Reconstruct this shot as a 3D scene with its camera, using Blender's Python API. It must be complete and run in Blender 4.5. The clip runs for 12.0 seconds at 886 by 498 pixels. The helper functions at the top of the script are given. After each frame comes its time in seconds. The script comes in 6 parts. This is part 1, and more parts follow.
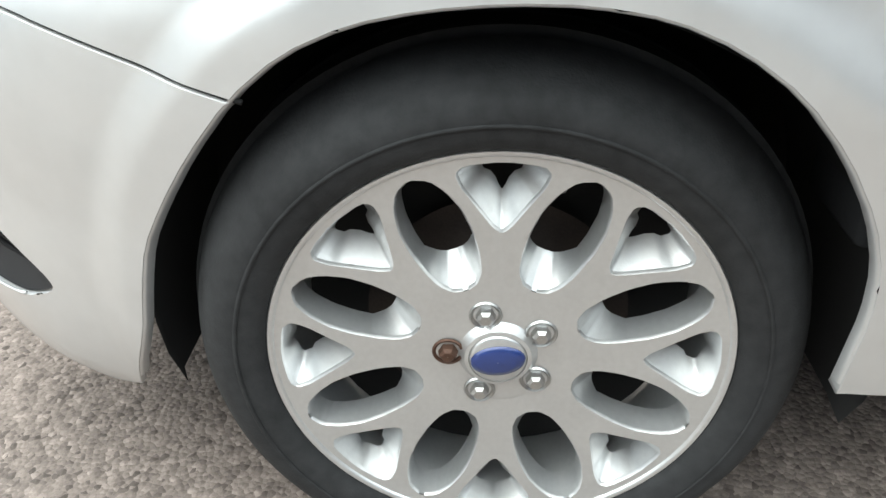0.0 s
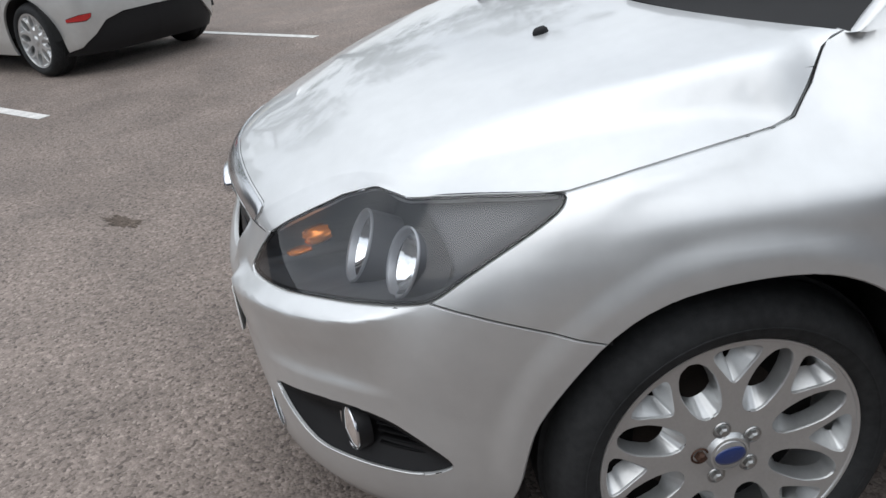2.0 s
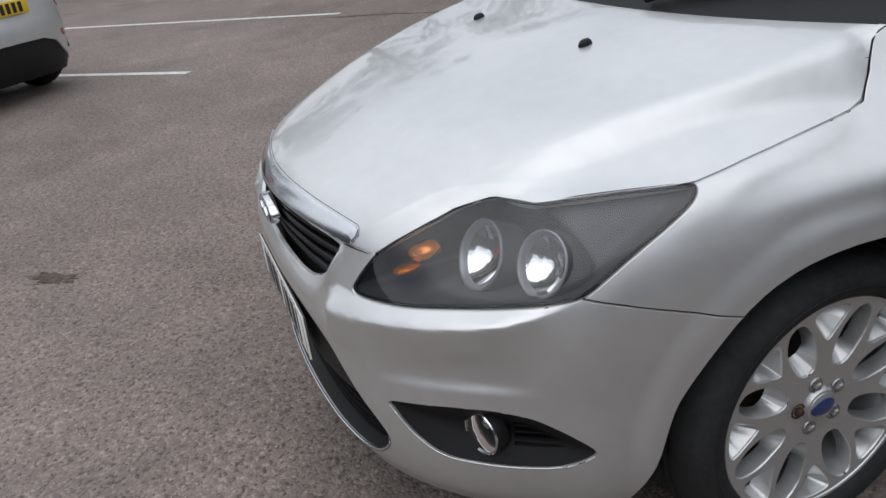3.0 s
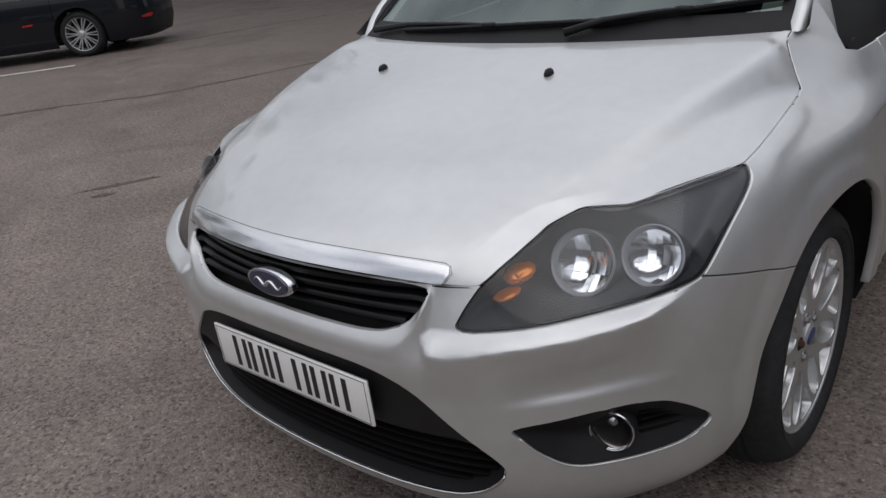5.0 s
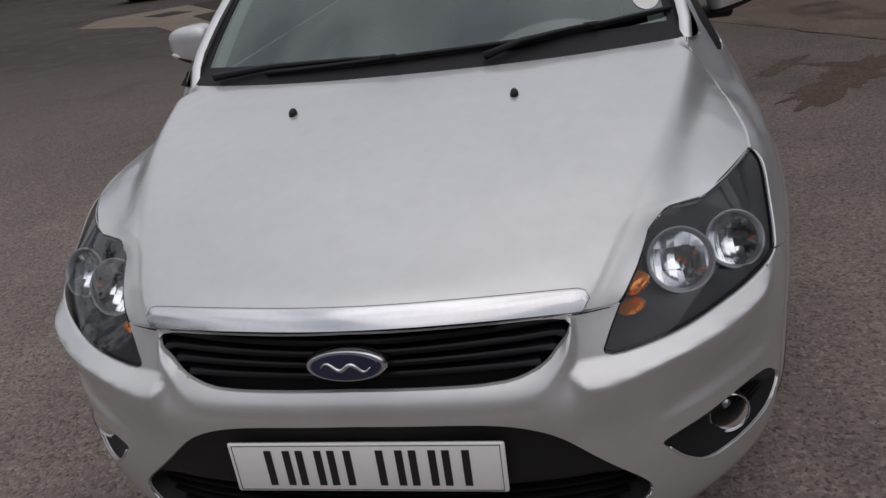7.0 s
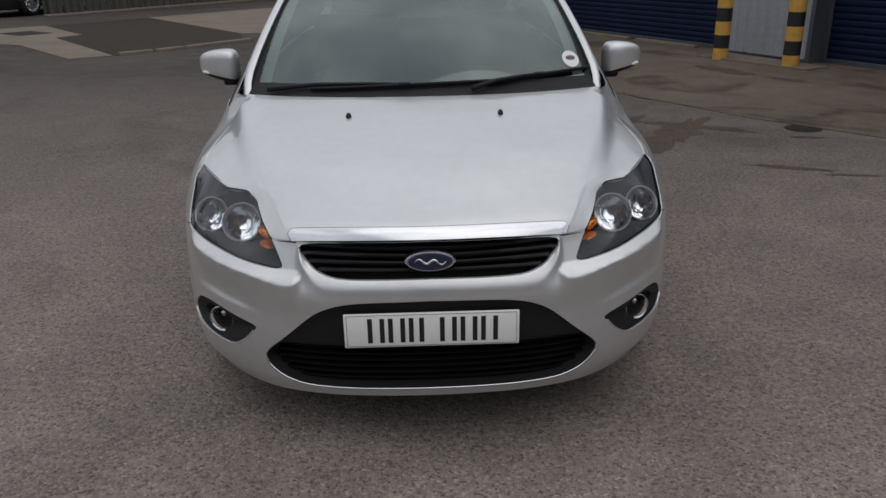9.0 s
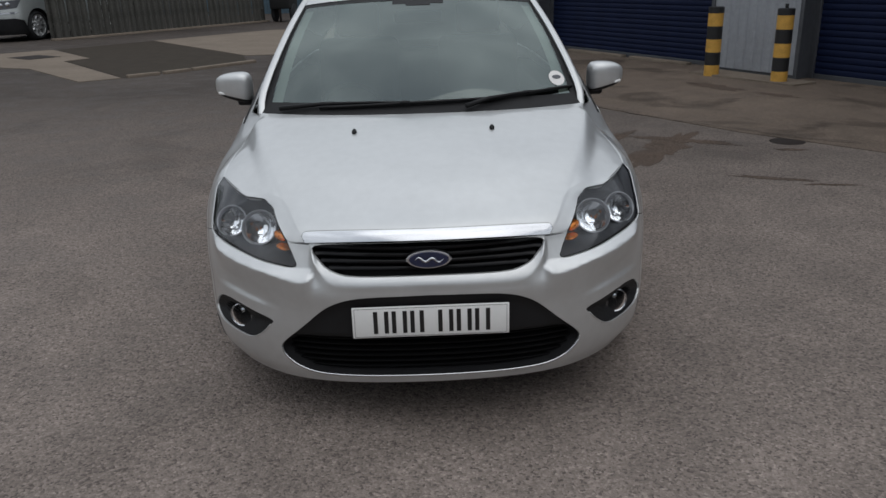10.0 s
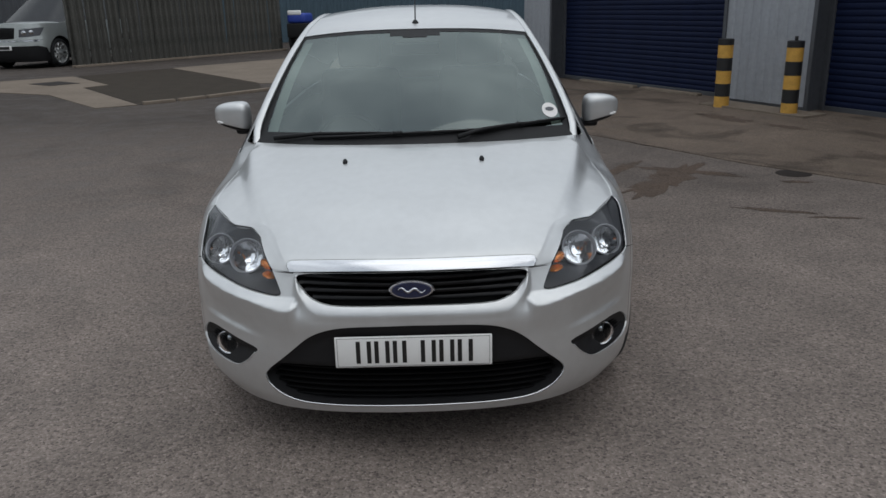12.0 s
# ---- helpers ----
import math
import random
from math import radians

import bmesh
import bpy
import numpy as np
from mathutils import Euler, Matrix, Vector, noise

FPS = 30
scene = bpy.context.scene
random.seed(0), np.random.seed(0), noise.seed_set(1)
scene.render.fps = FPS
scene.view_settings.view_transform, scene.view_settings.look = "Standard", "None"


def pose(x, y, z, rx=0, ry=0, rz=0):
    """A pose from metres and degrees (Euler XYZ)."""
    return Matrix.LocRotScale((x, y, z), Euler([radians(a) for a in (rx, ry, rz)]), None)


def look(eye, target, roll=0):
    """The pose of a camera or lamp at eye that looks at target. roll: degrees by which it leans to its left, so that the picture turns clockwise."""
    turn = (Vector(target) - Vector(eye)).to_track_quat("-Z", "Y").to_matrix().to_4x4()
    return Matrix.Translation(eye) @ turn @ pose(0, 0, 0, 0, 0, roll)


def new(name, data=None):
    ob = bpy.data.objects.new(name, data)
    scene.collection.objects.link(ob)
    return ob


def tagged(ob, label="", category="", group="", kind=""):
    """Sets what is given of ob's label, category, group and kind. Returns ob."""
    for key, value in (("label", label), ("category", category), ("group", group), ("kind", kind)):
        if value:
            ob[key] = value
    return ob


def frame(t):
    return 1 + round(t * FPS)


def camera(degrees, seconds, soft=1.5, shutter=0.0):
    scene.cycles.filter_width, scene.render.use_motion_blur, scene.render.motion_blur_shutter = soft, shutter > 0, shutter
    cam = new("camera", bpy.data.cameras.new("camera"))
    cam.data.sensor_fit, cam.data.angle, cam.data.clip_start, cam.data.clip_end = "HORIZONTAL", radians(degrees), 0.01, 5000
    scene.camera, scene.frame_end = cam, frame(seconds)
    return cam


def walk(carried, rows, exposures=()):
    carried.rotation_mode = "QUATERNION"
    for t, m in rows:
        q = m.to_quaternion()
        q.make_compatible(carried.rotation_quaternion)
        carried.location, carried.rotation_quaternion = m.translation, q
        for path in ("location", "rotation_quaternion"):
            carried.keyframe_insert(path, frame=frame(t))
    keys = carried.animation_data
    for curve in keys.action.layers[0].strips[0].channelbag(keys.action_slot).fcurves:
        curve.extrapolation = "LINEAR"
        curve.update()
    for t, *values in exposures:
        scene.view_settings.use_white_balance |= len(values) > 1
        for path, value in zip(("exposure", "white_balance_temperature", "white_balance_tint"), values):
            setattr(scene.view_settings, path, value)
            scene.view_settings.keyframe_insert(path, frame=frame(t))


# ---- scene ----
import functools

cam = camera(59.3, 12.0)
PATH = [
    (0, (1.444, 0.866, 0.816), (-0.254, 0.77, -0.236), -0.9),
    (0.5, (1.594, 0.875, 1.083), (-0.031, 0.793, -0.081), -1.5),
    (1, (1.759, 0.751, 1.194), (0.033, 0.799, 0.184), -3.1),
    (1.5, (1.837, 0.563, 1.236), (0.066, 0.735, 0.322), -5.3),
    (2, (1.789, 0.332, 1.237), (-0.001, 0.538, 0.37), -6.3),
    (2.5, (1.763, 0.088, 1.257), (-0.004, 0.472, 0.404), -5.7),
    (4.5, (1.426, -0.642, 1.307), (0.021, 0.523, 0.488), -11.3),
    (5, (1.288, -0.786, 1.306), (0.034, 0.56, 0.521), -7.8),
    (5.5, (1.085, -0.851, 1.307), (0.015, 0.614, 0.466), -6.7),
    (6, (0.883, -0.945, 1.299), (0.093, 0.687, 0.456), -6.1),
    (6.5, (0.661, -1.053, 1.312), (0.122, 0.669, 0.451), -4.8),
    (7, (0.426, -1.046, 1.345), (0.053, 0.751, 0.551), -7.8),
    (7.5, (0.228, -1.19, 1.374), (0.002, 0.641, 0.604), -4.0),
    (9.5, (-0.031, -2.218, 1.502), (0.041, -0.343, 0.81), -1.4),
    (10, (-0.016, -2.299, 1.517), (0.034, -0.415, 0.848), -1.6),
    (10.5, (0.059, -2.307, 1.526), (0.084, -0.415, 0.879), -1.7),
    (11, (0.098, -2.315, 1.529), (0.115, -0.419, 0.89), -1.6),
    (11.5, (0.099, -2.308, 1.525), (0.124, -0.41, 0.895), -1.3),
    (12, (0.09, -2.305, 1.528), (0.102, -0.398, 0.926), -1.3),
]
walk(cam, [(t, look(e, g, r)) for t, e, g, r in PATH], [(0, 2.12, 6600, 3), (0.5, 1.98, 6600, 4), (1, 1.48, 6550, 5), (1.5, 1.02, 6500, 7), (2, 0.60, 6450, 10), (2.5, 0.40, 6450, 11), (4.5, -0.02, 6550, 14), (5.5, -0.12, 6600, 14), (6.5, -0.23, 6650, 15), (7.5, -0.43, 6700, 17), (9.5, -0.15, 6500, 11), (12, -0.10, 6400, 9)])

# ---- light ----
world = bpy.data.worlds.new("overcast_sky")
scene.world = world
world.use_nodes = True
wn = world.node_tree
wn.nodes.clear()
w_out = wn.nodes.new("ShaderNodeOutputWorld")
w_bg = wn.nodes.new("ShaderNodeBackground")
w_mix = wn.nodes.new("ShaderNodeMix")
w_mix.data_type = "RGBA"
w_sky = wn.nodes.new("ShaderNodeTexSky")
w_sky.sky_type, w_sky.sun_disc = "NISHITA", False
w_sky.sun_elevation, w_sky.sun_rotation = radians(50), radians(150)
w_cloud = wn.nodes.new("ShaderNodeTexNoise")
w_coord = wn.nodes.new("ShaderNodeTexCoord")
w_map = wn.nodes.new("ShaderNodeMapping")
w_map.inputs["Scale"].default_value = (1, 1, 2.2)
w_cloud.inputs["Scale"].default_value, w_cloud.inputs["Detail"].default_value = 2.4, 7
w_ramp = wn.nodes.new("ShaderNodeValToRGB")
w_ramp.color_ramp.elements[0].position, w_ramp.color_ramp.elements[0].color = .34, (5.0, 5.35, 5.85, 1)
w_ramp.color_ramp.elements[1].position, w_ramp.color_ramp.elements[1].color = .66, (9.5, 9.9, 10.3, 1)
w_mix.inputs[0].default_value = .88
wn.links.new(w_coord.outputs["Generated"], w_map.inputs["Vector"])
wn.links.new(w_map.outputs["Vector"], w_cloud.inputs["Vector"])
wn.links.new(w_cloud.outputs["Fac"], w_ramp.inputs["Fac"])
wn.links.new(w_sky.outputs["Color"], w_mix.inputs[6])
wn.links.new(w_ramp.outputs["Color"], w_mix.inputs[7])
# an overcast sky is brightest overhead
w_sep, w_up, w_mul = wn.nodes.new("ShaderNodeSeparateXYZ"), wn.nodes.new("ShaderNodeMapRange"), wn.nodes.new("ShaderNodeMix")
w_up.inputs["From Min"].default_value, w_up.inputs["From Max"].default_value = 0, 1
w_up.inputs["To Min"].default_value, w_up.inputs["To Max"].default_value = .66, 1.5
w_mul.data_type, w_mul.blend_type = "RGBA", "MULTIPLY"
w_mul.inputs[0].default_value = 1
wn.links.new(w_coord.outputs["Generated"], w_sep.inputs[0])
wn.links.new(w_sep.outputs["Z"], w_up.inputs["Value"])
wn.links.new(w_mix.outputs[2], w_mul.inputs[6])
wn.links.new(w_up.outputs[0], w_mul.inputs[7])
wn.links.new(w_mul.outputs[2], w_bg.inputs["Color"])
wn.links.new(w_bg.outputs["Background"], w_out.inputs["Surface"])
w_bg.inputs["Strength"].default_value = .1

sun = new("sun", bpy.data.lights.new("sun", "SUN"))
sun.data.energy, sun.data.angle, sun.data.color = .6, radians(70), (1, .97, .92)
sun.matrix_world = look((2, -3, 8), (0, 0, 0))
tagged(sun, kind="structure")


# ---- materials ----
def mat(name, color, rough=.5, metal=0.0, spec=.5, coat=0.0, vary=0.0, scale=20.0, bump=0.0, bump_scale=200.0, alpha=None):
    """A principled material with two scales of colour variation and a fine bump."""
    m = bpy.data.materials.new(name)
    m.use_nodes = True
    nt = m.node_tree
    b = nt.nodes["Principled BSDF"]
    b.inputs["Base Color"].default_value = (*color, 1)
    b.inputs["Roughness"].default_value, b.inputs["Metallic"].default_value = rough, metal
    b.inputs["Specular IOR Level"].default_value, b.inputs["Coat Weight"].default_value = spec, coat
    b.inputs["Coat Roughness"].default_value = .04
    tc = nt.nodes.new("ShaderNodeTexCoord")
    if vary:
        n1, n2 = nt.nodes.new("ShaderNodeTexNoise"), nt.nodes.new("ShaderNodeTexNoise")
        n1.inputs["Scale"].default_value, n1.inputs["Detail"].default_value = scale, 6
        n2.inputs["Scale"].default_value, n2.inputs["Detail"].default_value = scale * 9, 4
        add = nt.nodes.new("ShaderNodeMath")
        add.operation = "ADD"
        rng = nt.nodes.new("ShaderNodeMapRange")
        rng.inputs["From Min"].default_value, rng.inputs["From Max"].default_value = .6, 1.4
        rng.inputs["To Min"].default_value, rng.inputs["To Max"].default_value = 1 - vary, 1 + vary
        mul = nt.nodes.new("ShaderNodeMix")
        mul.data_type, mul.blend_type = "RGBA", "MULTIPLY"
        mul.inputs[0].default_value = 1
        mul.inputs[6].default_value = (*color, 1)
        for n in (n1, n2):
            nt.links.new(tc.outputs["Object"], n.inputs["Vector"])
        nt.links.new(n1.outputs["Fac"], add.inputs[0])
        nt.links.new(n2.outputs["Fac"], add.inputs[1])
        nt.links.new(add.outputs[0], rng.inputs["Value"])
        nt.links.new(rng.outputs[0], mul.inputs[7])
        nt.links.new(mul.outputs[2], b.inputs["Base Color"])
    if bump:
        n3, bp = nt.nodes.new("ShaderNodeTexNoise"), nt.nodes.new("ShaderNodeBump")
        n3.inputs["Scale"].default_value, n3.inputs["Detail"].default_value = bump_scale, 4
        bp.inputs["Strength"].default_value, bp.inputs["Distance"].default_value = bump, .002
        nt.links.new(tc.outputs["Object"], n3.inputs["Vector"])
        nt.links.new(n3.outputs["Fac"], bp.inputs["Height"])
        nt.links.new(bp.outputs["Normal"], b.inputs["Normal"])
    return m


def clear_shell(name, tint, rough=.02, ior=1.5, haze=0.0, sheen=(1, 1, 1)):
    """Thin clear glass or plastic: see-through, with Fresnel gloss."""
    m = bpy.data.materials.new(name)
    m.use_nodes = True
    nt = m.node_tree
    nt.nodes.clear()
    out, mix, tr, gl, fr = (nt.nodes.new("ShaderNode" + k) for k in ("OutputMaterial", "MixShader", "BsdfTransparent", "BsdfGlossy", "Fresnel"))
    tr.inputs["Color"].default_value = (*tint, 1)
    gl.inputs["Roughness"].default_value, gl.inputs["Color"].default_value = rough, (*sheen, 1)
    fr.inputs["IOR"].default_value = ior
    nt.links.new(fr.outputs[0], mix.inputs[0])
    first = tr
    if haze:
        mix2, df = nt.nodes.new("ShaderNodeMixShader"), nt.nodes.new("ShaderNodeBsdfDiffuse")
        df.inputs["Color"].default_value = (.52, .58, .56, 1)
        mix2.inputs[0].default_value = haze
        nt.links.new(tr.outputs[0], mix2.inputs[1])
        nt.links.new(df.outputs[0], mix2.inputs[2])
        first = mix2
    nt.links.new(first.outputs[0], mix.inputs[1])
    nt.links.new(gl.outputs[0], mix.inputs[2])
    nt.links.new(mix.outputs[0], out.inputs["Surface"])
    return m


def silver_paint(name, color, flake=.02):
    """Metallic paint: fine flakes under a clear coat, with faint dust."""
    m = mat(name, color, rough=.40, metal=.66, coat=.8, vary=.05, scale=3.0)
    nt = m.node_tree
    b = nt.nodes["Principled BSDF"]
    tc = nt.nodes["Texture Coordinate"]
    vo, mp, bp = nt.nodes.new("ShaderNodeTexVoronoi"), nt.nodes.new("ShaderNodeMapRange"), nt.nodes.new("ShaderNodeBump")
    vo.inputs["Scale"].default_value = 2200
    nt.links.new(tc.outputs["Object"], vo.inputs["Vector"])
    bp.inputs["Strength"].default_value, bp.inputs["Distance"].default_value = flake, .0008
    nt.links.new(vo.outputs["Distance"], bp.inputs["Height"])
    nt.links.new(bp.outputs["Normal"], b.inputs["Normal"])
    dust = nt.nodes.new("ShaderNodeTexNoise")
    dust.inputs["Scale"].default_value, dust.inputs["Detail"].default_value = 9, 8
    nt.links.new(tc.outputs["Object"], dust.inputs["Vector"])
    mp.inputs["From Min"].default_value, mp.inputs["From Max"].default_value = .35, .75
    mp.inputs["To Min"].default_value, mp.inputs["To Max"].default_value = .36, .50
    nt.links.new(dust.outputs["Fac"], mp.inputs["Value"])
    nt.links.new(mp.outputs[0], b.inputs["Roughness"])
    return m


SILVER = silver_paint("silver_paint", (.60, .61, .61))
SILVER_FAR = silver_paint("pale_silver_paint", (.60, .61, .60))
DARK_BLUE_PAINT = mat("dark_blue_paint", (.002, .003, .007), .3, 0, spec=.3, coat=.5, vary=.1, scale=4)
GREY_PAINT = silver_paint("grey_silver_paint", (.50, .53, .52))
BLACK_PLASTIC = mat("black_plastic", (.010, .010, .011), .55, spec=.3, vary=.15, scale=30, bump=.25, bump_scale=700)
GLOSS_BLACK = mat("gloss_black_plastic", (.005, .005, .006), .36, spec=.22, vary=.1, scale=20)
# near-black that carries the shade of recesses, gaps and undersides in its colour
SHADOW_BLACK = mat("shadow_black_matt", (.008, .008, .008), .9, vary=.2, scale=15)
CHROME = mat("chrome", (.66, .67, .69), .16, 1.0, vary=.04, scale=12)
REFLECTOR = mat("bright_reflector", (.94, .95, .96), .12, 1.0)
ALLOY = mat("painted_alloy", (.57, .58, .58), .36, .75, coat=.35, vary=.06, scale=18, bump=.06, bump_scale=500)
RUBBER = mat("tyre_rubber", (.021, .022, .023), .8, spec=.3, vary=.45, scale=7, bump=.3, bump_scale=350)
NUT_STEEL = mat("dull_nut_steel", (.42, .42, .41), .35, .9, vary=.15, scale=60)
RUST = mat("rusty_disc", (.085, .045, .030), .6, .5, vary=.35, scale=40, bump=.3)
BLUE_ENAMEL = mat("blue_enamel", (.005, .013, .055), .2, .1, coat=1, vary=.06, scale=60)
# the disc's rust, its colour darkened for the shade behind the spokes
DISC = mat("shaded_rust_disc", (.040, .029, .024), .6, .4, vary=.3, scale=40, bump=.2)
CAP_BLUE = mat("faded_blue_enamel", (.015, .035, .15), .3, .1, coat=.6, vary=.15, scale=60)
RIM_GREY = mat("satin_bezel", (.30, .31, .33), .42, .5, vary=.05, scale=30)
AMBER = mat("amber_lens", (.88, .25, .010), .16, .55, coat=.7, vary=.30, scale=60)
GRILLE_BLACK = mat("matt_grille_plastic", (.004, .004, .0045), .6, spec=.12, vary=.15, scale=30)
TRIM_GREY = mat("pale_cabin_trim", (.74, .77, .74), .8, vary=.06, scale=12)
RED_LENS = mat("red_lens", (.42, .012, .012), .15, coat=1, vary=.12, scale=40)
WHITE_PLATE = mat("white_plate", (.80, .80, .78), .35, vary=.03, scale=25)
YELLOW_PLATE = mat("yellow_plate", (.72, .50, .03), .35, vary=.03, scale=25)
PLATE_BLACK = mat("plate_black", (.012, .012, .012), .4)
LAMP_GREY = mat("lamp_housing_grey", (.085, .089, .098), .5, .2, vary=.05, scale=6)
LENS = clear_shell("clear_lamp_lens", (.95, .96, .97), .015, 1.54)
GLASS = clear_shell("windscreen_glass", (.30, .36, .345), .03, 2.2, sheen=(.88, 1, .97))
FOG_GLASS = clear_shell("fog_lamp_glass", (.62, .64, .65), .02, 1.25)
DARK_GLASS = clear_shell("dark_window_glass", (.16, .19, .19), .02, 1.52)
FABRIC = mat("seat_fabric", (.035, .036, .038), .9, vary=.2, scale=60, bump=.3)
DASH = mat("dashboard_plastic", (.035, .036, .038), .9, spec=.08, vary=.1, scale=30, bump=.2)
PAPER = mat("paper_disc", (.72, .70, .68), .7, vary=.06, scale=60)


# ---- mesh tools ----
def part(name, bm, material, parent=None, label="", smooth=True, sharp=None):
    """Links a bmesh, or (verts, faces), as one mesh object under a thing or a part."""
    me = bpy.data.meshes.new(name)
    if isinstance(bm, tuple):
        me.from_pydata([tuple(v) for v in bm[0]], [], bm[1])
        me.validate()
    else:
        bm.to_mesh(me)
        bm.free()
    for p in me.polygons:
        p.use_smooth = smooth
    if smooth and sharp:
        me.set_sharp_from_angle(angle=radians(sharp))
    if isinstance(bm, tuple) and len(bm) == 3 and len(me.vertices) == len(bm[2]):
        me.normals_split_custom_set_from_vertices([tuple(n) for n in bm[2]])
    me.materials.append(material)
    ob = new(name, me)
    if parent is not None:
        ob.parent = parent
    if label:
        tagged(ob, label)
    return ob


def thing(name, label, category, at=None, group="", kind=""):
    ob = new(name)
    if at is not None:
        ob.matrix_world = at
    return tagged(ob, label, category, group, kind)


def join(*bms):
    """Joins (verts, faces) pairs, or triples with the corners' normals."""
    v, f, normals = [], [], []
    for m in bms:
        n = len(v)
        v += list(m[0])
        f += [tuple(i + n for i in q) for q in m[1]]
        normals += m[2] if len(m) == 3 else [Vector((0, 0, 0))] * len(m[0])
    return (v, f, normals) if any(len(m) == 3 for m in bms) else (v, f)


def box(x0, x1, y0, y1, z0, z1, bevel=0.0, seg=2):
    bm = bmesh.new()
    bmesh.ops.create_cube(bm, size=1)
    for v in bm.verts:
        v.co = Vector((x0 + (v.co.x + .5) * (x1 - x0), y0 + (v.co.y + .5) * (y1 - y0), z0 + (v.co.z + .5) * (z1 - z0)))
    if bevel:
        bmesh.ops.bevel(bm, geom=bm.edges[:], offset=bevel, segments=seg, affect="EDGES", profile=.5)
    return bm


def lathe(profile, n=48, axis="x", closed=False):
    """Turns (along, radius) pairs about an axis through the origin."""
    v, f = [], []
    k = len(profile)
    for i in range(n):
        a = 2 * math.pi * i / n
        for t, r in profile:
            c, s = r * math.cos(a), r * math.sin(a)
            v.append({"x": (t, c, s), "y": (c, t, s), "z": (c, s, t)}[axis])
    for i in range(n):
        for j in range(k if closed else k - 1):
            a, b = i * k + j, i * k + (j + 1) % k
            c, d = ((i + 1) % n) * k + (j + 1) % k, ((i + 1) % n) * k + j
            f.append((a, b, c, d))
    return v, f


def tube(points, r, n=8, closed=False):
    """A round bar along points; r one radius or one per point."""
    pts = [Vector(p) for p in points]
    rs = r if isinstance(r, (list, tuple)) else [r] * len(pts)
    v, f = [], []
    for i, p in enumerate(pts):
        a, b = pts[max(i - 1, 0)], pts[min(i + 1, len(pts) - 1)]
        t = (b - a).normalized()
        u = t.cross(Vector((0, 0, 1)) if abs(t.z) < .9 else Vector((1, 0, 0))).normalized()
        w = t.cross(u)
        for j in range(n):
            g = 2 * math.pi * j / n
            v.append(p + rs[i] * (math.cos(g) * u + math.sin(g) * w))
    for i in range(len(pts) - 1):
        for j in range(n):
            f.append((i * n + j, i * n + (j + 1) % n, (i + 1) * n + (j + 1) % n, (i + 1) * n + j))
    f += [tuple(range(n))[::-1], tuple((len(pts) - 1) * n + j for j in range(n))]
    return v, f


def moved(vf, m):
    return [m @ Vector(v) for v in vf[0]], vf[1]


def mirrored(vf):
    flip = lambda vs: [Vector((-v[0], v[1], v[2])) for v in vs]
    return (flip(vf[0]), [tuple(reversed(q)) for q in vf[1]]) + ((flip(vf[2]),) if len(vf) == 3 else ())


def inside(poly, x, y):
    hit = False
    for i in range(len(poly)):
        (x0, y0), (x1, y1) = poly[i - 1], poly[i]
        if (y0 > y) != (y1 > y) and x < (x1 - x0) * (y - y0) / (y1 - y0) + x0:
            hit = not hit
    return hit


def rounded(poly, steps=2):
    """Softens a closed outline's corners (Chaikin, tight)."""
    for _ in range(steps):
        q = []
        for i in range(len(poly)):
            (x0, y0), (x1, y1) = poly[i], poly[(i + 1) % len(poly)]
            q += [(x0 * .8 + x1 * .2, y0 * .8 + y1 * .2), (x0 * .2 + x1 * .8, y0 * .2 + y1 * .8)]
        poly = q
    return poly


